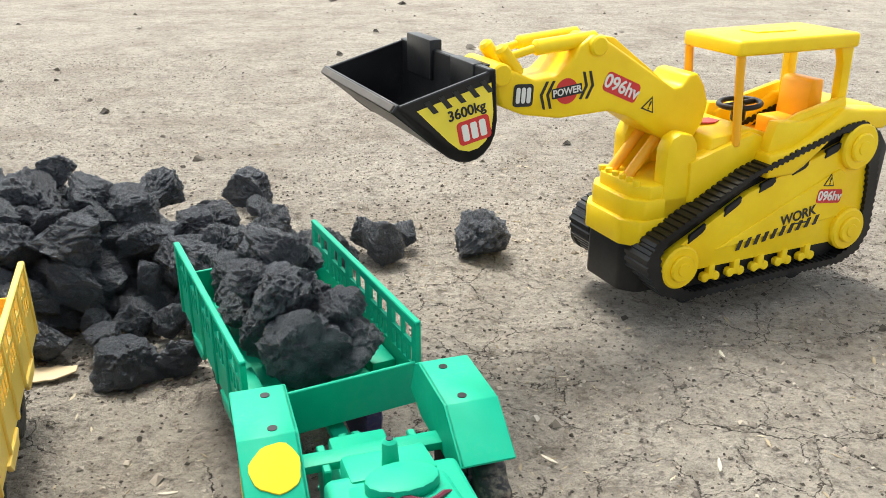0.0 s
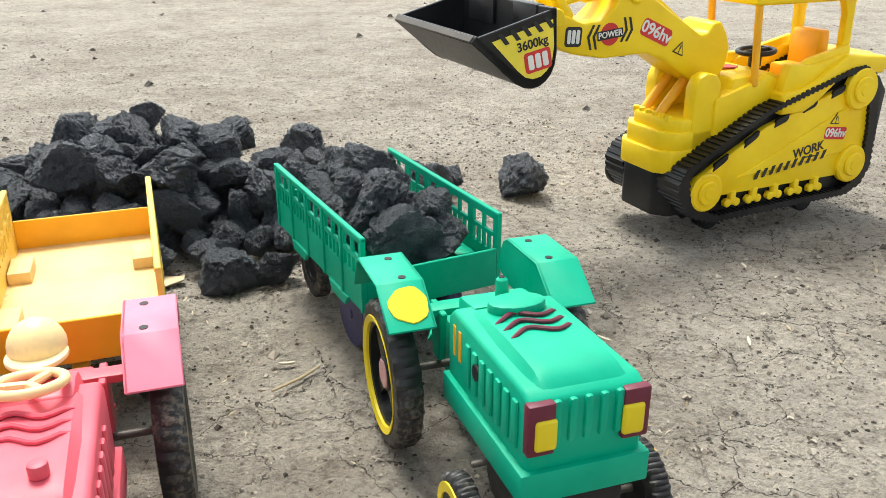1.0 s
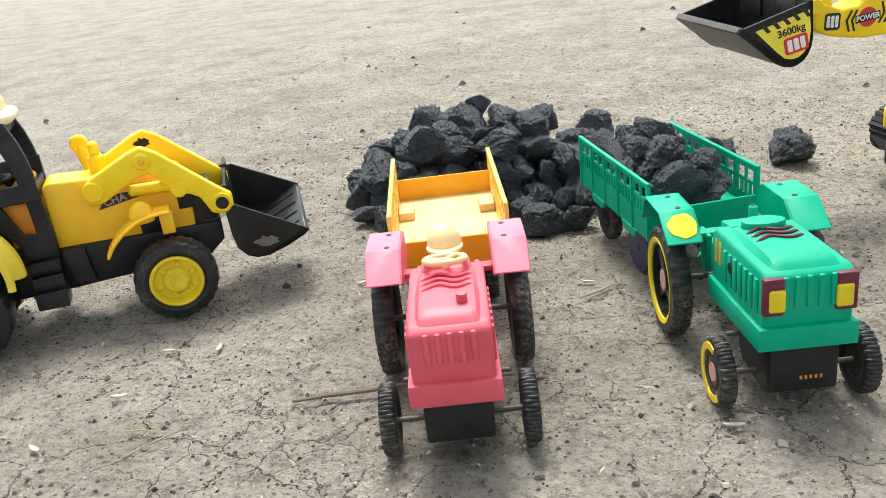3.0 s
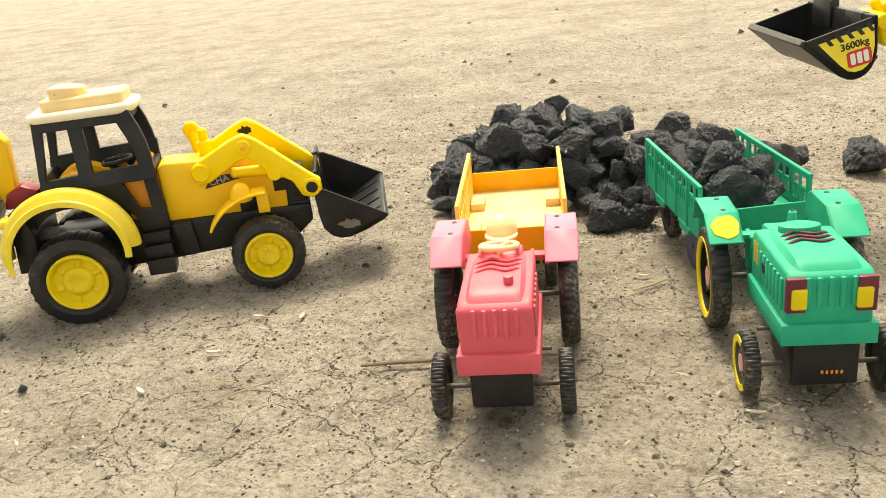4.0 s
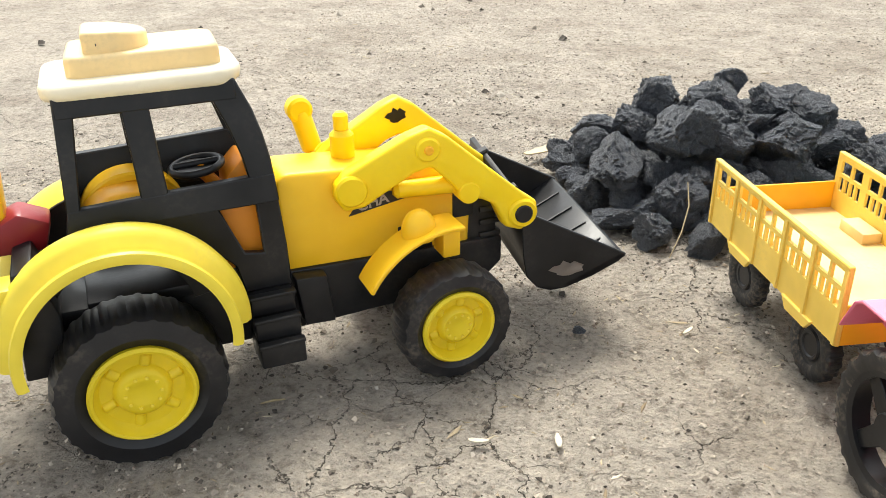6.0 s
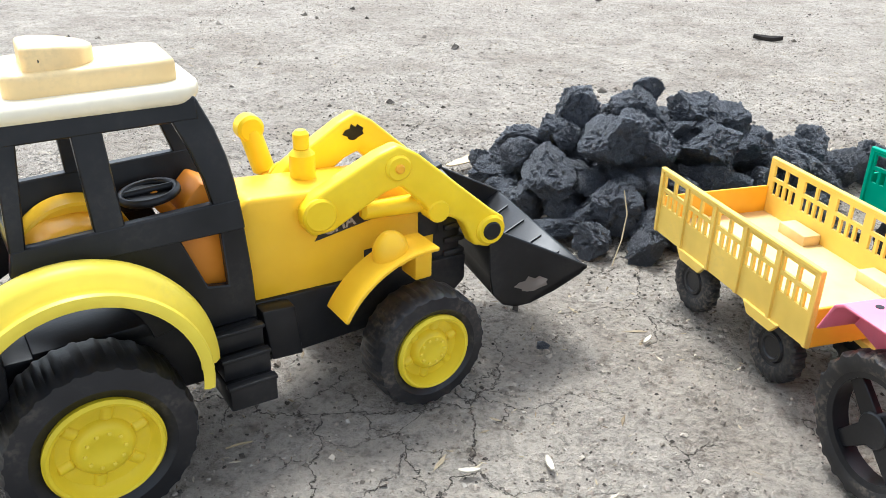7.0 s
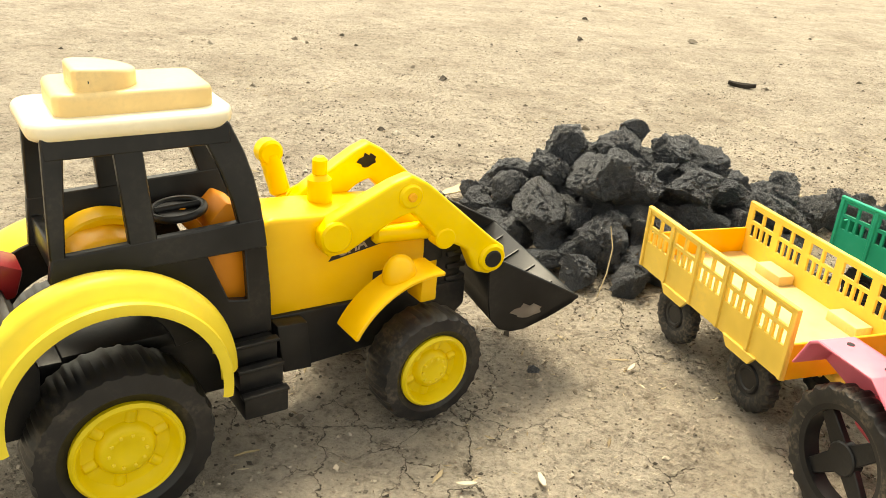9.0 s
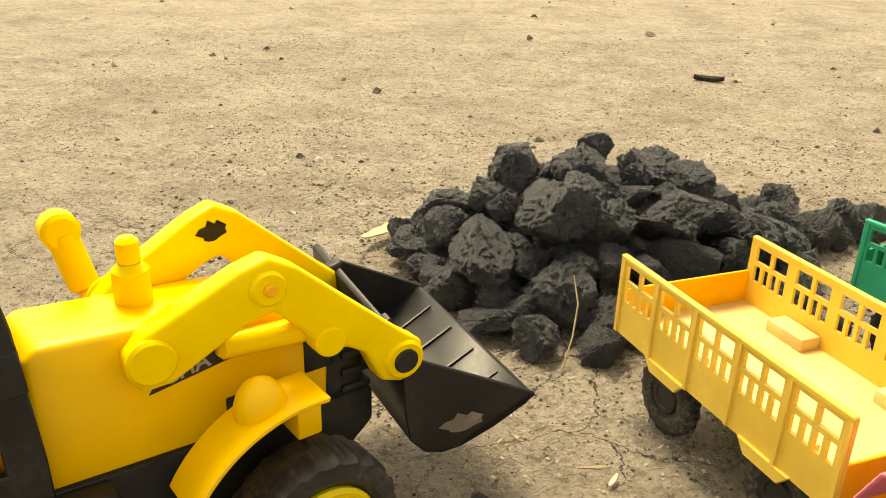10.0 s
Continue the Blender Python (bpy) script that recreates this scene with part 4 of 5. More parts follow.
    bucket = part("front_bucket", prof([(187, 77), (190, 78), (193, 45), (197, 37), (204, 32), (213, 32), (241, 45), (244, 43), (226, 33), (212, 28), (204, 27.5), (197, 30), (191, 37), (189, 48)], b0, b1, 0.5, 1), BLACK, t, "black front loader bucket")
    for y in (b0, b1 - 2):
        part("cheek_plate", prof(cheek, y, y + 2, 0.5, 1), BLACK, bucket)
    for k in range(1, 5):
        y = b0 + (b1 - b0) * k / 5
        part("rib", prof([(190, 74), (190.9, 74), (194.1, 45.6), (197.6, 38), (204, 33.1), (213, 33.1), (238, 44.4), (238, 43), (213, 31.5), (204, 31.5), (196.6, 36.6), (192.6, 45)], y - 0.4, y + 0.4, 0, 1), BLACK, bucket)
    for y in (b0 + 16, b1 - 24):
        part("hinge_lug", prof([(180, 68), (191, 64), (191, 80), (184, 78)], y, y + 6, 0.8, 1), BLACK, bucket)
    spot = bmesh.new()
    vs = [spot.verts.new(mm(212 + (8 + 2.2 * math.sin(i * 2.1)) * math.cos(i * 0.4488), b0 - 0.3, 39.5 + (4 + 1.2 * math.cos(i * 3.3)) * math.sin(i * 0.4488))) for i in range(14)]
    spot.faces.new(vs)
    bmesh.ops.solidify(spot, geom=spot.faces[:], thickness=0.00025)
    part("worn_sticker", spot, STICKER_PALE, bucket, "torn pale sticker remnant")
    for o in (bucket, *bucket.children):      # the bucket hangs askew on its soft arms
        for v in o.data.vertices:
            k = v.co.y - 0.008
            v.co.y += 0.011 * max(0.0, 1 - k / 0.088) * min(1.0, max(0.0, (0.244 - v.co.x) / 0.054))   # its near cheek flares to the lip
            v.co.x += 0.09 * k
            v.co.z += 0.12 * k
    # rear arm with its bucket
    bracket = part("rear_bracket", prof([(-44, 92), (-20, 92), (-16, 104), (-28, 110), (-40, 104)], C - 5, C + 13, 2.0, 2), RED_DARK, t, "dark red swivel bracket")
    part("rear_bumper", prof([(-42, 42), (-26, 42), (-24, 70), (-30, 92), (-38, 90)], C - 34, C + 34, 1.2), BLACK, t)
    boom = part("rear_boom", prof([(-44, 96), (-33, 102), (-30, 144), (-34, 150), (-62, 177), (-72, 181), (-80, 173), (-76, 161), (-54, 130)], C - 1, C + 13, 1.8, 2), GOLD, t, "golden yellow rear boom")
    for k in range(8):
        part("print_bar", box(-66 + k * 3.6, -64 + k * 3.6, C - 1.4, C - 0.8, 163 - k * 4.2, 167.5 - k * 4.2, 0.1, 1), INK, boom)
    stick = part("rear_stick", prof([(-78, 184), (-66, 190), (-64, 200), (-72, 204), (-80, 196), (-100, 116), (-92, 112)], C - 2, C + 10, 1.6, 2), GOLD, t, "golden yellow rear stick")
    rb = part("rear_bucket", prof([(-110, 108), (-106, 80), (-92, 70), (-58, 76), (-44, 100), (-47, 101), (-60, 79), (-92, 74), (-103, 82), (-107, 108)], C - 16, C + 24, 0.5, 1), BLACK, t, "black rear digging bucket")
    for y in (C - 16, C + 22):
        part("cheek_plate", prof([(-110, 108), (-106, 80), (-92, 70), (-58, 76), (-44, 100), (-70, 112)], y, y + 2, 0.5, 1), BLACK, rb)
    for o in (bracket, boom, *boom.children, stick, rb, *rb.children):
        for v in o.data.vertices:
            v.co.x -= 0.005
            v.co.z -= 0.006
    return t


backhoe(pose(-0.4734, 0.1907, 0, 0, 0, 38.1))


# ---- toy tracked loader ----
def plate_frame(x, y, z, turn=0.0):
    """A pose on the near side, facing out, with the reading direction towards the back of the machine."""
    a = radians(turn)
    return Matrix.Translation(mm(x, y, z)) @ Matrix(((-math.cos(a), math.sin(a), 0, 0), (0, 0, 1, 0), (math.sin(a), math.cos(a), 0, 0), (0, 0, 0, 1)))


def rounded(w, h, r, m, mat, name, parent, label="", depth=0.25, steps=5):
    bm = bmesh.new()
    vs = []
    for cx, cy, a0 in ((w / 2 - r, h / 2 - r, 0), (-w / 2 + r, h / 2 - r, 90), (-w / 2 + r, -h / 2 + r, 180), (w / 2 - r, -h / 2 + r, 270)):
        for i in range(steps + 1):
            a = radians(a0 + 90 * i / steps)
            vs.append(bm.verts.new(m @ Vector(mm(cx + r * math.cos(a), cy + r * math.sin(a), 0))))
    f = bm.faces.new(vs)
    ext = bmesh.ops.extrude_face_region(bm, geom=[f])
    bmesh.ops.translate(bm, verts=[v for v in ext["geom"] if isinstance(v, bmesh.types.BMVert)], vec=m.to_3x3() @ Vector((0, 0, depth / 1000)))
    return part(name, bm, mat, parent, label)


def flat(pts, m, mat, name, parent, label="", depth=0.25):
    bm = bmesh.new()
    f = bm.faces.new([bm.verts.new(m @ Vector(mm(x, y, 0))) for x, y in pts])
    ext = bmesh.ops.extrude_face_region(bm, geom=[f])
    bmesh.ops.translate(bm, verts=[v for v in ext["geom"] if isinstance(v, bmesh.types.BMVert)], vec=m.to_3x3() @ Vector((0, 0, depth / 1000)))
    return part(name, bm, mat, parent, label)


def logo_block(w, h, m, ground_mat, parent, turn_label):
    """A maker's mark as plain shapes: a rounded block with three pale bars."""
    r = rounded(w, h, h * 0.18, m, ground_mat, "maker_mark", parent, turn_label)
    up = m @ Matrix.Translation((0, 0, 0.00025))
    for k in (-1, 0, 1):
        rounded(w * 0.2, h * 0.7, h * 0.09, up @ Matrix.Translation(mm(k * w * 0.27, 0, 0)), WHITE, "mark_bar", r)
    return r


def warning(m, size, parent):
    w = flat([(0, size), (-size * 0.9, -size * 0.6), (size * 0.9, -size * 0.6)], m, INK, "warning_triangle", parent)
    up = m @ Matrix.Translation((0, 0, 0.00025))
    flat([(0, size * 0.72), (-size * 0.66, -size * 0.46), (size * 0.66, -size * 0.46)], up, YELLOW, "triangle_field", w)
    words("!", size * 1.25 / 1000, m @ Matrix.Translation((0, 0, 0.0006)), INK, w)


def loader(m):
    t = thing("tracked_loader", m, "yellow plastic toy tracked loader with raised black bucket", "toy loader")
    outline = [(62, 17), (80, 24), (91, 38), (92, 48), (86, 57), (22, 90), (-52, 112), (-64, 113), (-76, 106), (-81, 96), (-86, 66), (-87, 38), (-80, 25), (-66, 19)]

    def inset(d):
        c = Vector((0, 60))
        out = []
        n = len(outline)
        for i in range(n):
            p, q, r = Vector(outline[i - 1]), Vector(outline[i]), Vector(outline[(i + 1) % n])
            e = ((q - p).normalized() + (r - q).normalized()).normalized()
            nrm = Vector((-e.y, e.x))
            if nrm.dot(c - q) < 0:
                nrm = -nrm
            out.append(tuple(q + nrm * d))
        return out
    for s in (1, -1):
        sh = 0 if s == 1 else 12
        y0, y1 = s * 25 + sh, s * 47 + sh
        toothed = []
        n0 = len(outline)
        for i in range(n0):
            p, q = Vector(outline[i]), Vector(outline[(i + 1) % n0])
            e = (q - p).normalized()
            nr = Vector((e.y, -e.x))
            cnt = max(1, round((q - p).length / 4.6))
            step = (q - p).length / cnt
            for j in range(cnt):
                o = p + e * j * step
                for u, h in ((0.05, 0.0), (0.35, 0.0), (0.45, 1.0), (0.9, 1.0)):
                    toothed.append(tuple(o + e * step * u + nr * h))
        bm = bmesh.new()
        n = len(toothed)
        hole = []
        for i in range(n):
            hole.append(tuple(Vector(toothed[i]) * 0.9 + Vector((0, 62)) * 0.1))
        va = [[bm.verts.new(mm(x, y, z)) for x, z in loop] for loop, y in ((toothed, y0), (toothed, y1), (hole, y1), (hole, y0))]
        for k in range(4):
            u, v = va[k], va[(k + 1) % 4]
            for i in range(n):
                bm.faces.new((u[i], u[(i + 1) % n], v[(i + 1) % n], v[i]))
        track = part("track", bm, BLACK, t, "black ribbed rubber track")
        part("inner_wall", prof(inset(4.2), s * 27 + sh, s * 40 + sh, 0.3, 1), BLACK, track)
        plate = part("side_plate", prof([(66, 30), (79, 34), (84, 44), (20, 78), (-52, 100), (-66, 103), (-77, 92), (-79, 60), (-79, 40), (-70, 35), (-56, 34), (54, 34)], s * 39 + sh, s * 44.5 + sh, 0.8), YELLOW, t, "yellow side plate with stickers")
        part("raised_panel", prof([(42, 45), (-52, 84), (-58, 80), (-58, 52)], s * 44 + sh, s * 45.6 + sh, 0.5, 1), YELLOW, plate)
        for x, z, r in ((68, 39, 13.5), (-64, 97, 15), (-67, 42, 14)):
            w = part("roller", disc(x, z, r, s * 42 + sh, s * 48 + sh, 32, None, 1.2), YELLOW, plate)
            part("roller_cap", disc(x, z, r * 0.62, s * 47.5 + sh, s * 50 + sh, 26, None, 0.8), YELLOW, w)
            part("roller_pin", disc(x, z, r * 0.3, s * 49.6 + sh, s * 50.6 + sh, 16, None, 0.3), YELLOW, w)
        for k in range(5):
            x0 = 42 - k * 19.5
            bm = box(x0 - 2.4, x0 + 2.4, s * 41 + sh, s * 45.5 + sh, 26, 36, 0.8)
            disc(x0 - 4, 27.5, 3.0, s * 41 + sh, s * 45.5 + sh, 14, bm)
            disc(x0 + 4, 27.5, 3.0, s * 41 + sh, s * 45.5 + sh, 14, bm)
            part("sprocket_foot", bm, YELLOW, plate)
        for k in range(5):
            x0 = 62 - k * 25
            z0, z1 = (44 + (84 - x) * 0.53 if x > 20 else 78 + (20 - x) * 0.305 for x in (x0, x0 - 11))
            part("slot_block", prof([(x0, z0 + 2), (x0 - 11, z1 + 2), (x0 - 11, z1 - 1.5), (x0 - 9, z1 - 3.6), (x0 + 1, z0 - 3.6)], s * 43 + sh, s * 45.4 + sh, 0.4, 1), BLACK, plate)
        if s == 1:
            y = 45.7
            r = rounded(21, 9, 2, plate_frame(-46, y, 67, -7), RED, "number_sticker", plate, "red sticker with white lettering")
            words("096hv", 0.0085, plate_frame(-46, y + 0.45, 67, -7), WHITE, r)
            warning(plate_frame(-44, y, 77, -7), 5.2, plate)
            words("WORK", 0.0092, plate_frame(-22, y + 0.2, 57.5, 8), INK, plate)
            part("print_bar", box(-32, -18, y - 0.3, y + 0.15, 52, 52.9, 0, 1), INK, plate)
            for k in range(10):
                x0 = 26 - k * 6.8
                flat([(0, 0), (3, 0), (6, 6), (3, 6)], plate_frame(x0, y - 0.1, 42.0 + k * 0.8, 6), INK, "hazard_stripe", plate)
        part("support_wheel", disc(40, 9, 9, s * 14 + sh, s * 24 + sh, 20), BLACK, t)
        part("support_wheel", disc(-52, 9, 9, s * 14 + sh, s * 24 + sh, 20), BLACK, t)
    # lower nose and stepped yellow front
    nose = lambda x, w: [(40, 6 - w), (x - 8, 6 - w), (x, 16 - w), (x, w - 4), (x - 8, w + 6), (40, w + 6)]
    part("front_weight", plan(nose(94, 26), 19, 52, 2.0), BLACK, t, "black nose block")
    part("front_ball", disc(74, 34, 13, -35, -44, 20, None, 2.5), BLACK, t)
    front = part("front_casing", plan(nose(97, 27), 50, 66, 1.6), YELLOW, t)
    part("casing_step", plan(nose(94, 26), 65, 78, 1.4), YELLOW, front)
    part("casing_shelf", plan(nose(90, 25), 77, 86, 1.4), YELLOW, front)
    for k in range(6):
        part("shelf_stud", disc_up(87, -11 + k * 6.8, 88.5, 2.4), YELLOW, front)
    body = part("body", prof([(78, 50), (78, 84), (46, 84), (40, 110), (8, 112), (-4, 108), (-14, 84), (-60, 60), (-60, 40), (60, 40)], -20, 30, 2.0), YELLOW, t, "yellow body")
    for s in (1, -1):
        part("boom_cheek", prof([(74, 50), (74, 106), (71, 113), (65, 116), (56, 114), (52, 108), (52, 50)], 6 + s * 15, 6 + s * 26, 2.0), YELLOW, body)
        part("shoulder", prof([(56, 60), (58, 98), (12, 111), (4, 108), (0, 84), (10, 76)], 6 + s * 17, 6 + s * 28, 2.0), YELLOW, body)
        part("front_ram", rod((84, s * 8, 84), (62, s * 8, 110), 3.4, None, 12), AMBER, body)
    # cab tub
    tub = part("cab_tub", prof([(9, 86), (-14, 86), (-46, 108), (-84, 107), (-86, 112), (-80, 118), (-56, 120), (-50, 122), (-20, 116), (2, 118), (6, 104)], 33, 41, 1.2), YELLOW, t, "yellow cab tub")
    part("tub_side", prof([(9, 86), (-14, 86), (-46, 108), (-84, 107), (-86, 112), (-80, 118), (-56, 120), (-50, 122), (-20, 116), (2, 118), (6, 104)], -26, -18, 1.2), YELLOW, tub)
    for s in (1, -1):
        part("side_rail", prof([(-2, 112), (-20, 120), (-56, 128), (-58, 122), (-50, 112), (-16, 100), (0, 98)], 8 + s * 24, 8 + s * 29, 1.6), YELLOW, tub)
        part("running_board", prof([(10, 85), (9, 100), (-10, 101), (-22, 106), (-48, 122), (-84, 119), (-88, 112), (-84, 106), (-48, 110), (-20, 89), (-12, 85)], 8 + s * 22, 8 + s * 38, 2.4, 3), YELLOW, tub)
    part("rear_deck", box(-84, -56, -20, 35, 84, 120, 2.0), YELLOW, tub)
    part("cab_floor", box(-58, 8, -19, 33, 84, 100, 1.0), AMBER, tub)
    seat = part("seat", box(-46, -26, -5, 18, 98, 111, 1.6), AMBER, t, "amber seat")
    part("seat_back", prof([(-43, 110), (-45, 133), (-47, 135), (-55, 135), (-57, 110)], -6, 19, 1.4), AMBER, seat)
    sw = part("steering_wheel", torus(0, 6, 122, 12.5, 1.7, 4), BLACK, t, "black steering wheel")
    part("spoke", rod((-12, 6, 122.6), (12, 6, 121.2), 1.8), BLACK, sw)
    part("hub", rod((0, 6, 110), (0, 6, 122), 4.5, None, 14), BLACK, sw)
    part("torn_sticker", plan([(14, -4), (26, -6), (30, 4), (20, 8), (13, 4)], 111.7, 112.4, 0.1, 1), RED, body, "torn red and black sticker")
    # canopy
    roof = part("canopy", plan([(33, -14), (35, 37), (-58, 38), (-60, -14)], 157, 166, 2.4, 3), YELLOW, t, "yellow flat canopy")
    part("canopy_panel", plan([(4, 2), (4, 16), (-26, 18), (-26, 4)], 165.5, 166.8, 0.5, 1), YELLOW, roof)
    for s in (1, -1):
        part("front_post", rod((25, 11 + s * 22, 104), (30, 11 + s * 22, 158), 2.6, None, 12), AMBER, roof)
        part("rear_post", prof([(-46, 158), (-57, 158), (-58, 118), (-51, 118), (-50, 148)], 11 + s * 18, 11 + s * 24, 0.8), YELLOW, roof)
    # boom
    boom_pts = [(38, 138), (34, 128), (36, 116), (42, 107), (52, 103), (66, 109), (90, 124), (104, 129), (137, 128), (160, 132), (174, 138), (178, 150), (176, 160), (166, 156), (153, 150), (140, 151), (132, 158), (126, 167), (117, 172), (107, 167), (60, 138), (54, 139), (50, 145), (44, 146)]
    boom = part("boom", prof(boom_pts, -16, 16, 2.0, 3), YELLOW, t, "yellow boom with stickers")
    part("boom_top_strip", prof([(106, 169), (98, 168), (80, 155), (62, 142), (62, 138), (106, 164)], -6, 6, 0.8), YELLOW, boom)
    part("boom_pin", disc(116, 166, 5.5, 15, 19, 20, None, 1.0), YELLOW, boom)
    part("tip_eye", disc(175, 155, 6.0, -19, 19, 20, None, 1.0), YELLOW, boom)
    for s in (1, -1):
        part("ram_barrel", rod((112, s * 9, 169), (152, s * 9, 166), 4.2, None, 14), YELLOW, boom)
        part("ram_rod", rod((150, s * 9, 166), (168, s * 9, 162), 2.2), YELLOW, boom)
        part("ram_link", rod((160, s * 9, 152), (172, s * 9, 168), 4.0, None, 12), YELLOW, boom)
    y = 16.1
    logo_block(12, 12, plate_frame(161, y, 143, -3), INK, boom, "black maker's mark with pale bars")
    for k, x0 in enumerate((149.5, 145.5)):
        flat([(1.6, 7.5), (-1.4, 0), (1.6, -7.5), (3.2, -7.5), (0.4, 0), (3.2, 7.5)], plate_frame(x0, y, 142, -6), INK, "chevron", boom)
    disc_mark = part("round_mark", disc(134, 143, 7, y - 0.2, y + 0.25, 28, None, 0.1), RED, boom)
    r = rounded(19, 5.6, 0.6, plate_frame(134, y + 0.25, 143, 6), INK, "band", disc_mark)
    words("POWER", 0.0052, plate_frame(134, y + 0.65, 143, 6), WHITE, r)
    for k, x0 in enumerate((122, 118)):
        flat([(-1.6, 7.5), (1.4, 0), (-1.6, -7.5), (-3.2, -7.5), (-0.4, 0), (-3.2, 7.5)], plate_frame(x0, y, 145, -6), INK, "chevron", boom)
    r = rounded(25, 11, 2.5, plate_frame(98, y, 142, -24), RED, "number_sticker", boom, "red sticker with white lettering")
    words("096hv", 0.0105, plate_frame(98, y + 0.45, 142, -24), WHITE, r)
    warning(plate_frame(78, y, 130, -22), 5.4, boom)
    # bucket
    B = 54
    bucket = part("bucket", prof([(250, 150), (247, 154), (224, 134.5), (217, 130), (211.5, 128.6), (206.5, 130.4), (203.2, 135), (202, 142), (202, 166), (198, 166), (196.8, 142), (197.8, 135), (200, 130), (203.2, 126.4), (207.2, 124.1), (211.5, 123.2), (216.5, 123.9), (222, 126.6), (230, 133)], -B, B, 0.6, 1), BLACK, t, "black raised loader bucket")
    for y0 in (-B, B - 2.5):
        part("cheek_plate", prof([(249, 152), (198, 166), (196.5, 142), (197.5, 134.8), (199.8, 129.7), (203, 126.1), (207, 123.7), (211.5, 122.8), (216.5, 123.5), (222, 126.2), (230, 132.6)], y0, y0 + 2.5, 0.5, 1), BLACK, bucket)
    part("back_riser", box(197, 204, -40, -8, 150, 171, 0.8), BLACK, bucket)
    part("back_riser", box(197, 203, 14, 40, 150, 166.5, 0.8), BLACK, bucket)
    part("bucket_hinge", box(178, 200, -12, 12, 146, 160, 1.0), BLACK, bucket)
    part("worn_lip", prof([(250.4, 150.6), (248.3, 153.6), (243.5, 149.4), (245.4, 146.6)], -B + 2, B - 2, 0.3, 1), STEEL, bucket, "scuffed grey lip")
    y = B + 0.05
    st = flat([(-238, 150), (-200.5, 160), (-199, 146), (-199.8, 138), (-202.6, 132.6), (-206.6, 129.4), (-211.5, 128.4), (-216.5, 129.6), (-222, 134)], Matrix.Translation((0, 0, 0)) @ plate_frame(0, y, 0), LEMON, "side_sticker", bucket, "yellow sticker with black hazard stripes")
    for k in range(5):
        x0 = 231 - k * 7.0
        flat([(0, 6.4), (2.8, 6.4), (6.0, 0), (3.2, 0)], plate_frame(x0 + 2, y + 0.25, 147.2 + k * 1.85, 14), INK, "hazard_stripe", st)
    words("3600kg", 0.0068, plate_frame(213, y + 0.45, 147.6, 12), INK, st)
    logo_block(17, 11.5, plate_frame(209, y + 0.25, 138.5, 12), RED, st, "red maker's mark with pale bars")
    part("rear_guard", prof([(-84, 30), (-96, 34), (-98, 92), (-88, 104), (-84, 100)], -40, 40, 1.2), BLACK, t, "black rear guard")
    return t


def disc_up(x, y, z, r):
    return plan([(x + r * math.cos(i * 0.5236), y + r * math.sin(i * 0.5236)) for i in range(12)], z - 4, z, 0.8, 2)


loader(pose(0.2047, 0.6055, 0, 0, 0, 207))


# ---- litter on the soil ----
def scatter(name, count, mat, size, region, label, seed, long=1.0):
    rng = random.Random(seed)
    verts, faces = [], []
    for _ in range(count):
        x, y = rng.uniform(region[0], region[1]), rng.uniform(region[2], region[3])
        if noise.noise(Vector((x * 9, y * 9, seed))) < rng.uniform(-0.5, 0.25):
            continue
        r = size * rng.lognormvariate(0, 0.45)
        a = rng.uniform(0, 6.28)
        z = 0.0022 * noise.noise(Vector((x, y, 0)) * 7) + 0.0019 * noise.noise(Vector((x, y, 0)) * 31) + 0.0011 * noise.noise(Vector((x, y, 0)) * 90) - 0.0016
        i0 = len(verts)
        ca, sa = math.cos(a), math.sin(a)
        for px, py, pz in ((1, 0, 0.1), (-0.2, 0.9, 0.2), (-1, 0.1, 0.1), (0.1, -0.8, 0.15), (0.3, 0.15, 0.75), (-0.35, -0.15, 0.7)):
            px, py, pz = px * long + rng.uniform(-0.25, 0.25), (py + rng.uniform(-0.25, 0.25)) / (long ** 0.5), pz / long + rng.uniform(-0.1, 0.2)
            verts.append((x + r * (px * ca - py * sa), y + r * (px * sa + py * ca), z + r * max(-0.1, pz)))
        for f in ((0, 1, 4), (1, 2, 5), (1, 5, 4), (2, 3, 5), (3, 0, 4), (3, 4, 5)):
            faces.append(tuple(i0 + k for k in f))
    me = bpy.data.meshes.new(name)
    me.from_pydata(verts, [], faces)
    me.materials.append(mat)
    tagged(new(name, me), label, "soil crumbs", kind="stuff")


scatter("soil_crumbs", 110000, CRUMB, 0.00065, (-0.8, 0.6, 0.0, 1.5), "loose soil crumbs strewn over the ground", 3)
scatter("dark_soil_grit", 19000, GRIT, 0.0008, (-0.55, 0.45, 0.02, 0.9), "dark soil grit strewn round the toys", 8)
scatter("soil_clumps", 4000, CRUMB, 0.0013, (-1.0, 0.9, 0.0, 2.2), "small dry soil clumps strewn over the ground", 4)
scatter("dark_soil_clumps", 240, GRIT, 0.0032, (-1.1, 1.0, 0.75, 2.6), "dark soil clumps lying far out on the ground", 12)
scatter("straw_chaff", 9000, CHAFF, 0.0007, (-0.8, 0.55, 0.0, 1.2), "short straw chaff strewn over the ground", 5, 2.6)


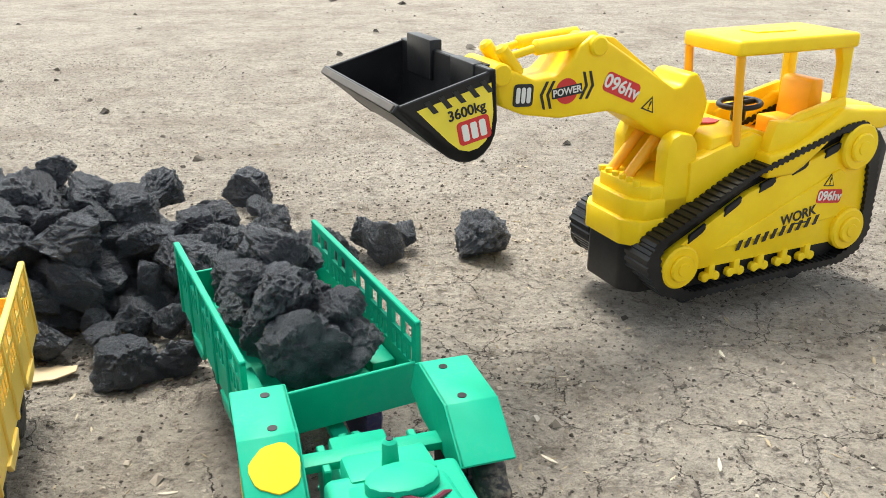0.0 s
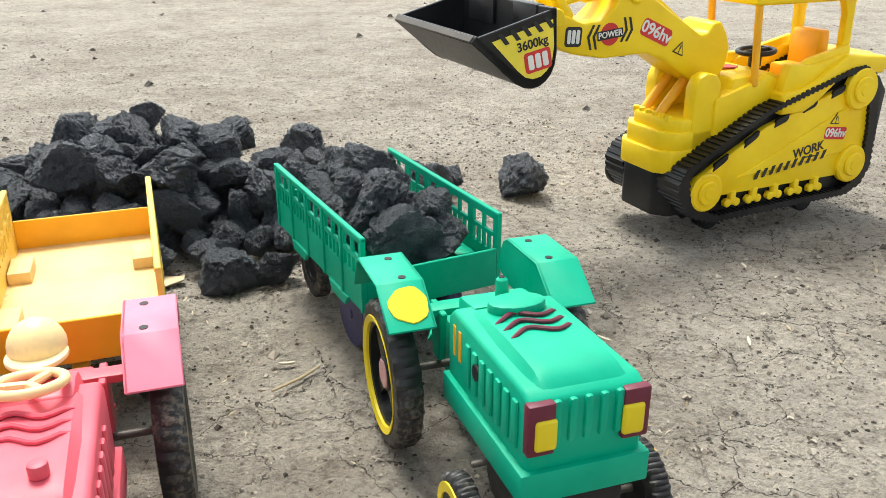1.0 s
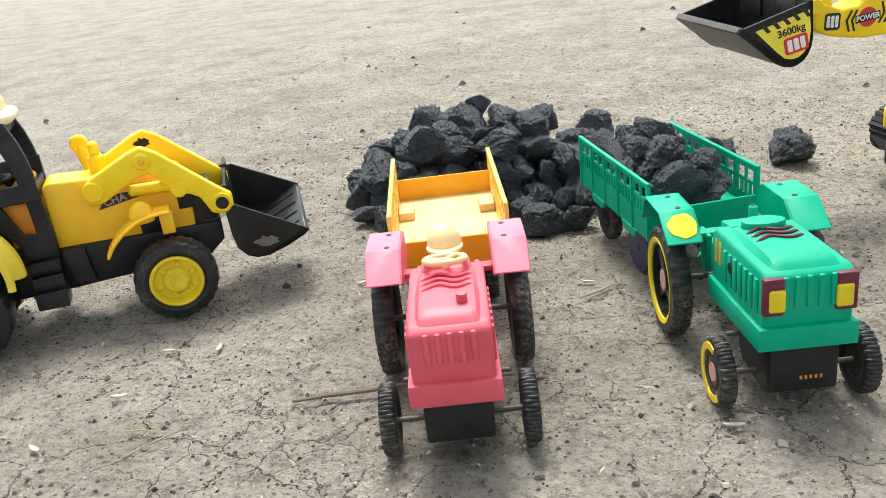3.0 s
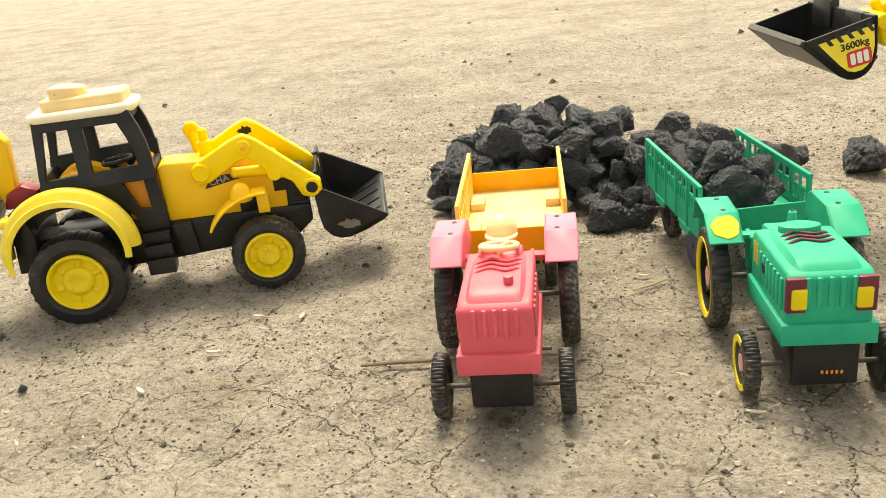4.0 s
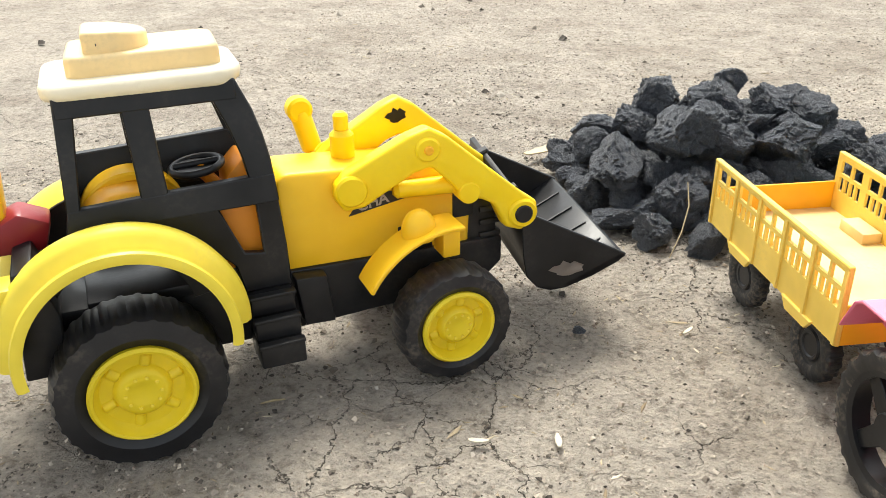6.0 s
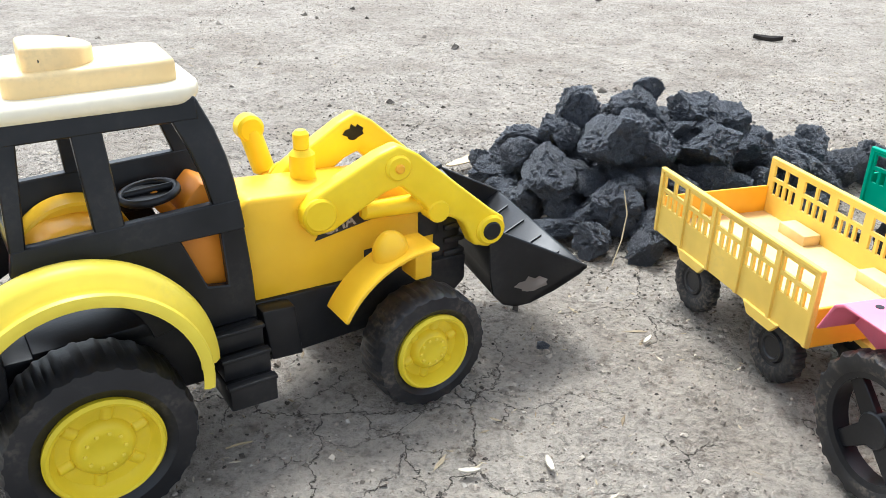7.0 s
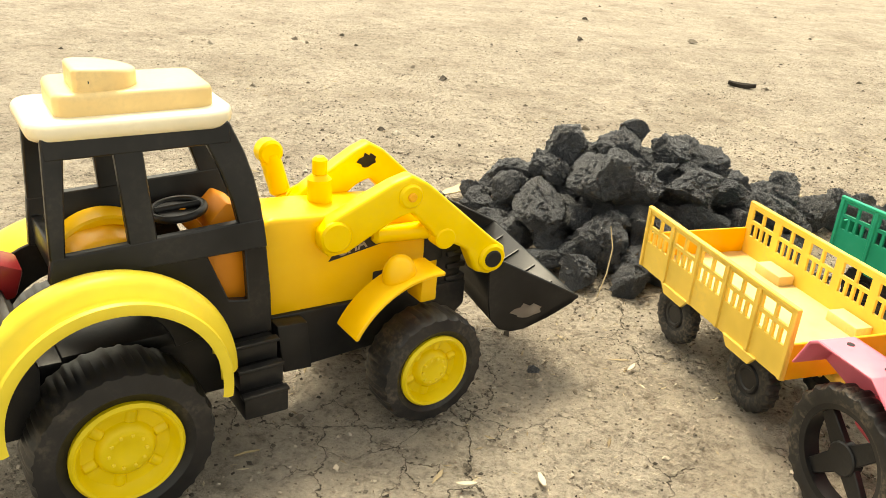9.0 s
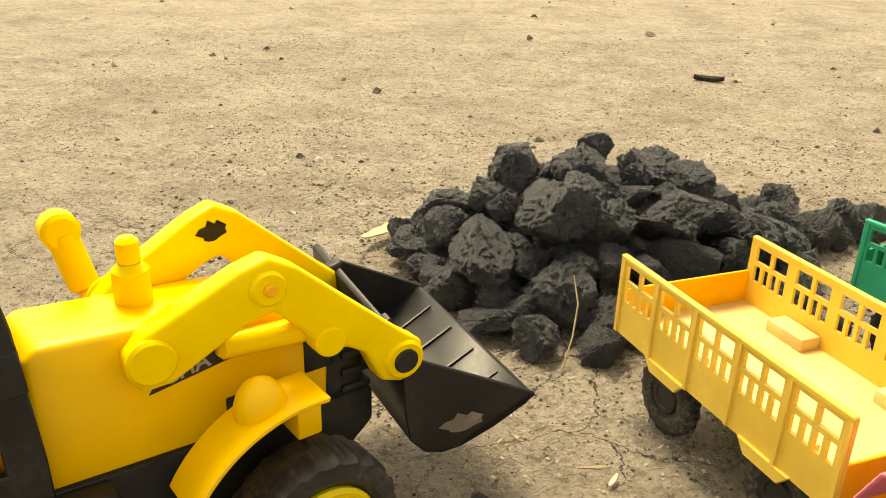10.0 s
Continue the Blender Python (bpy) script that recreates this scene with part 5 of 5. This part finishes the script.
def chip(x, y, turn, ln, wd, mat, label, name="chip", lift=0.0008, thick=1.0):
    n = 9
    edge = [(-ln / 2 + ln * i / n, wd / 2 * math.sin(math.pi * (0.08 + 0.84 * i / n)) ** 0.7 * (1 + 0.12 * math.sin(i * 2.3))) for i in range(n + 1)]
    bm = plan(edge + [(px, -w) for px, w in edge[::-1]], 0, thick, 0.2, 1)
    for v in bm.verts:
        v.co.z += 2.2 * wd / 1000 * (v.co.x * 2000 / ln) ** 2 * 0.06 + 0.08 * abs(v.co.y)
    ob = finish(name, bm, mat)
    ob.matrix_world = pose(x, y, lift, 0, 0, turn)
    return tagged(ob, label, "plant litter", "dry chips")


PALE = plastic("pale_husk", (0.55, 0.49, 0.38), 0.7, 0.15)
for x, y, a, ln, wd in [(-0.340, 0.234, 10, 11, 3.6), (-0.306, 0.242, 105, 11, 4), (-0.335, 0.179, 20, 12, 4), (-0.347, 0.123, -20, 12, 4), (-0.251, 0.349, 60, 11, 3),
                        (0.185, 0.498, 95, 9, 2.6), (0.157, 0.396, 80, 12, 2.4), (0.013, 0.209, 10, 12, 3.5), (-0.133, 0.456, 25, 12, 3.5), (0.080, 0.397, -40, 11, 2.6), (-0.086, 0.366, 10, 10, 2.4)]:
    chip(x, y, a, ln * 0.85, wd * 0.75, PALE, "pale dry husk lying on the soil", "husk")
chip(-0.186, 0.459, 15, 34, 15, LEAF_DRY, "dry tan leaf lying on the soil", "dry_leaf")
chip(-0.366, 0.607, 55, 46, 11, LEAF_DRY, "pale dry leaf strip against the clod heap", "dry_leaf", 0.006)
chip(0.028, 1.197, -18, 40, 17, DARKLEAF, "dark withered leaf lying on the soil", "dark_leaf", -0.002, 5.0)


def twig(points, r, label, mat=TWIG):
    bm = bmesh.new()
    sweep(points, r, bm)
    ob = finish("twig", bm, mat)
    return tagged(ob, label, "twig", "twigs")


twig([(-222, 190, 2), (-203, 199, 2.5), (-182, 207, 2.8), (-160, 218, 3), (-135, 228, 3.4), (-105, 236, 3)], 1.4, "bent brown twig under the pink tractor")
twig([(-292, 120, 1), (-283, 138, 1.6), (-272, 156, 1)], 0.5, "thin dry straw lying on the soil", STRAW)
twig([(-446, 237, 1), (-441, 240, 1.5), (-436, 243, 1)], 0.6, "short dry straw beside the backhoe", STRAW)
twig([(-308, 146, 1), (-296, 150, 1.5), (-281, 151, 1)], 0.45, "thin dry straw lying on the soil", STRAW)
twig([(-88, 340, 1), (-76, 352, 1.4), (-69, 364, 1)], 0.9, "short straw piece beside the green tractor", STRAW)
twig([(-262, 436, 1), (-256, 448, 14), (-253, 458, 28), (-255, 468, 40)], 0.5, "thin dry grass stalk leaning on the clods", STRAW)
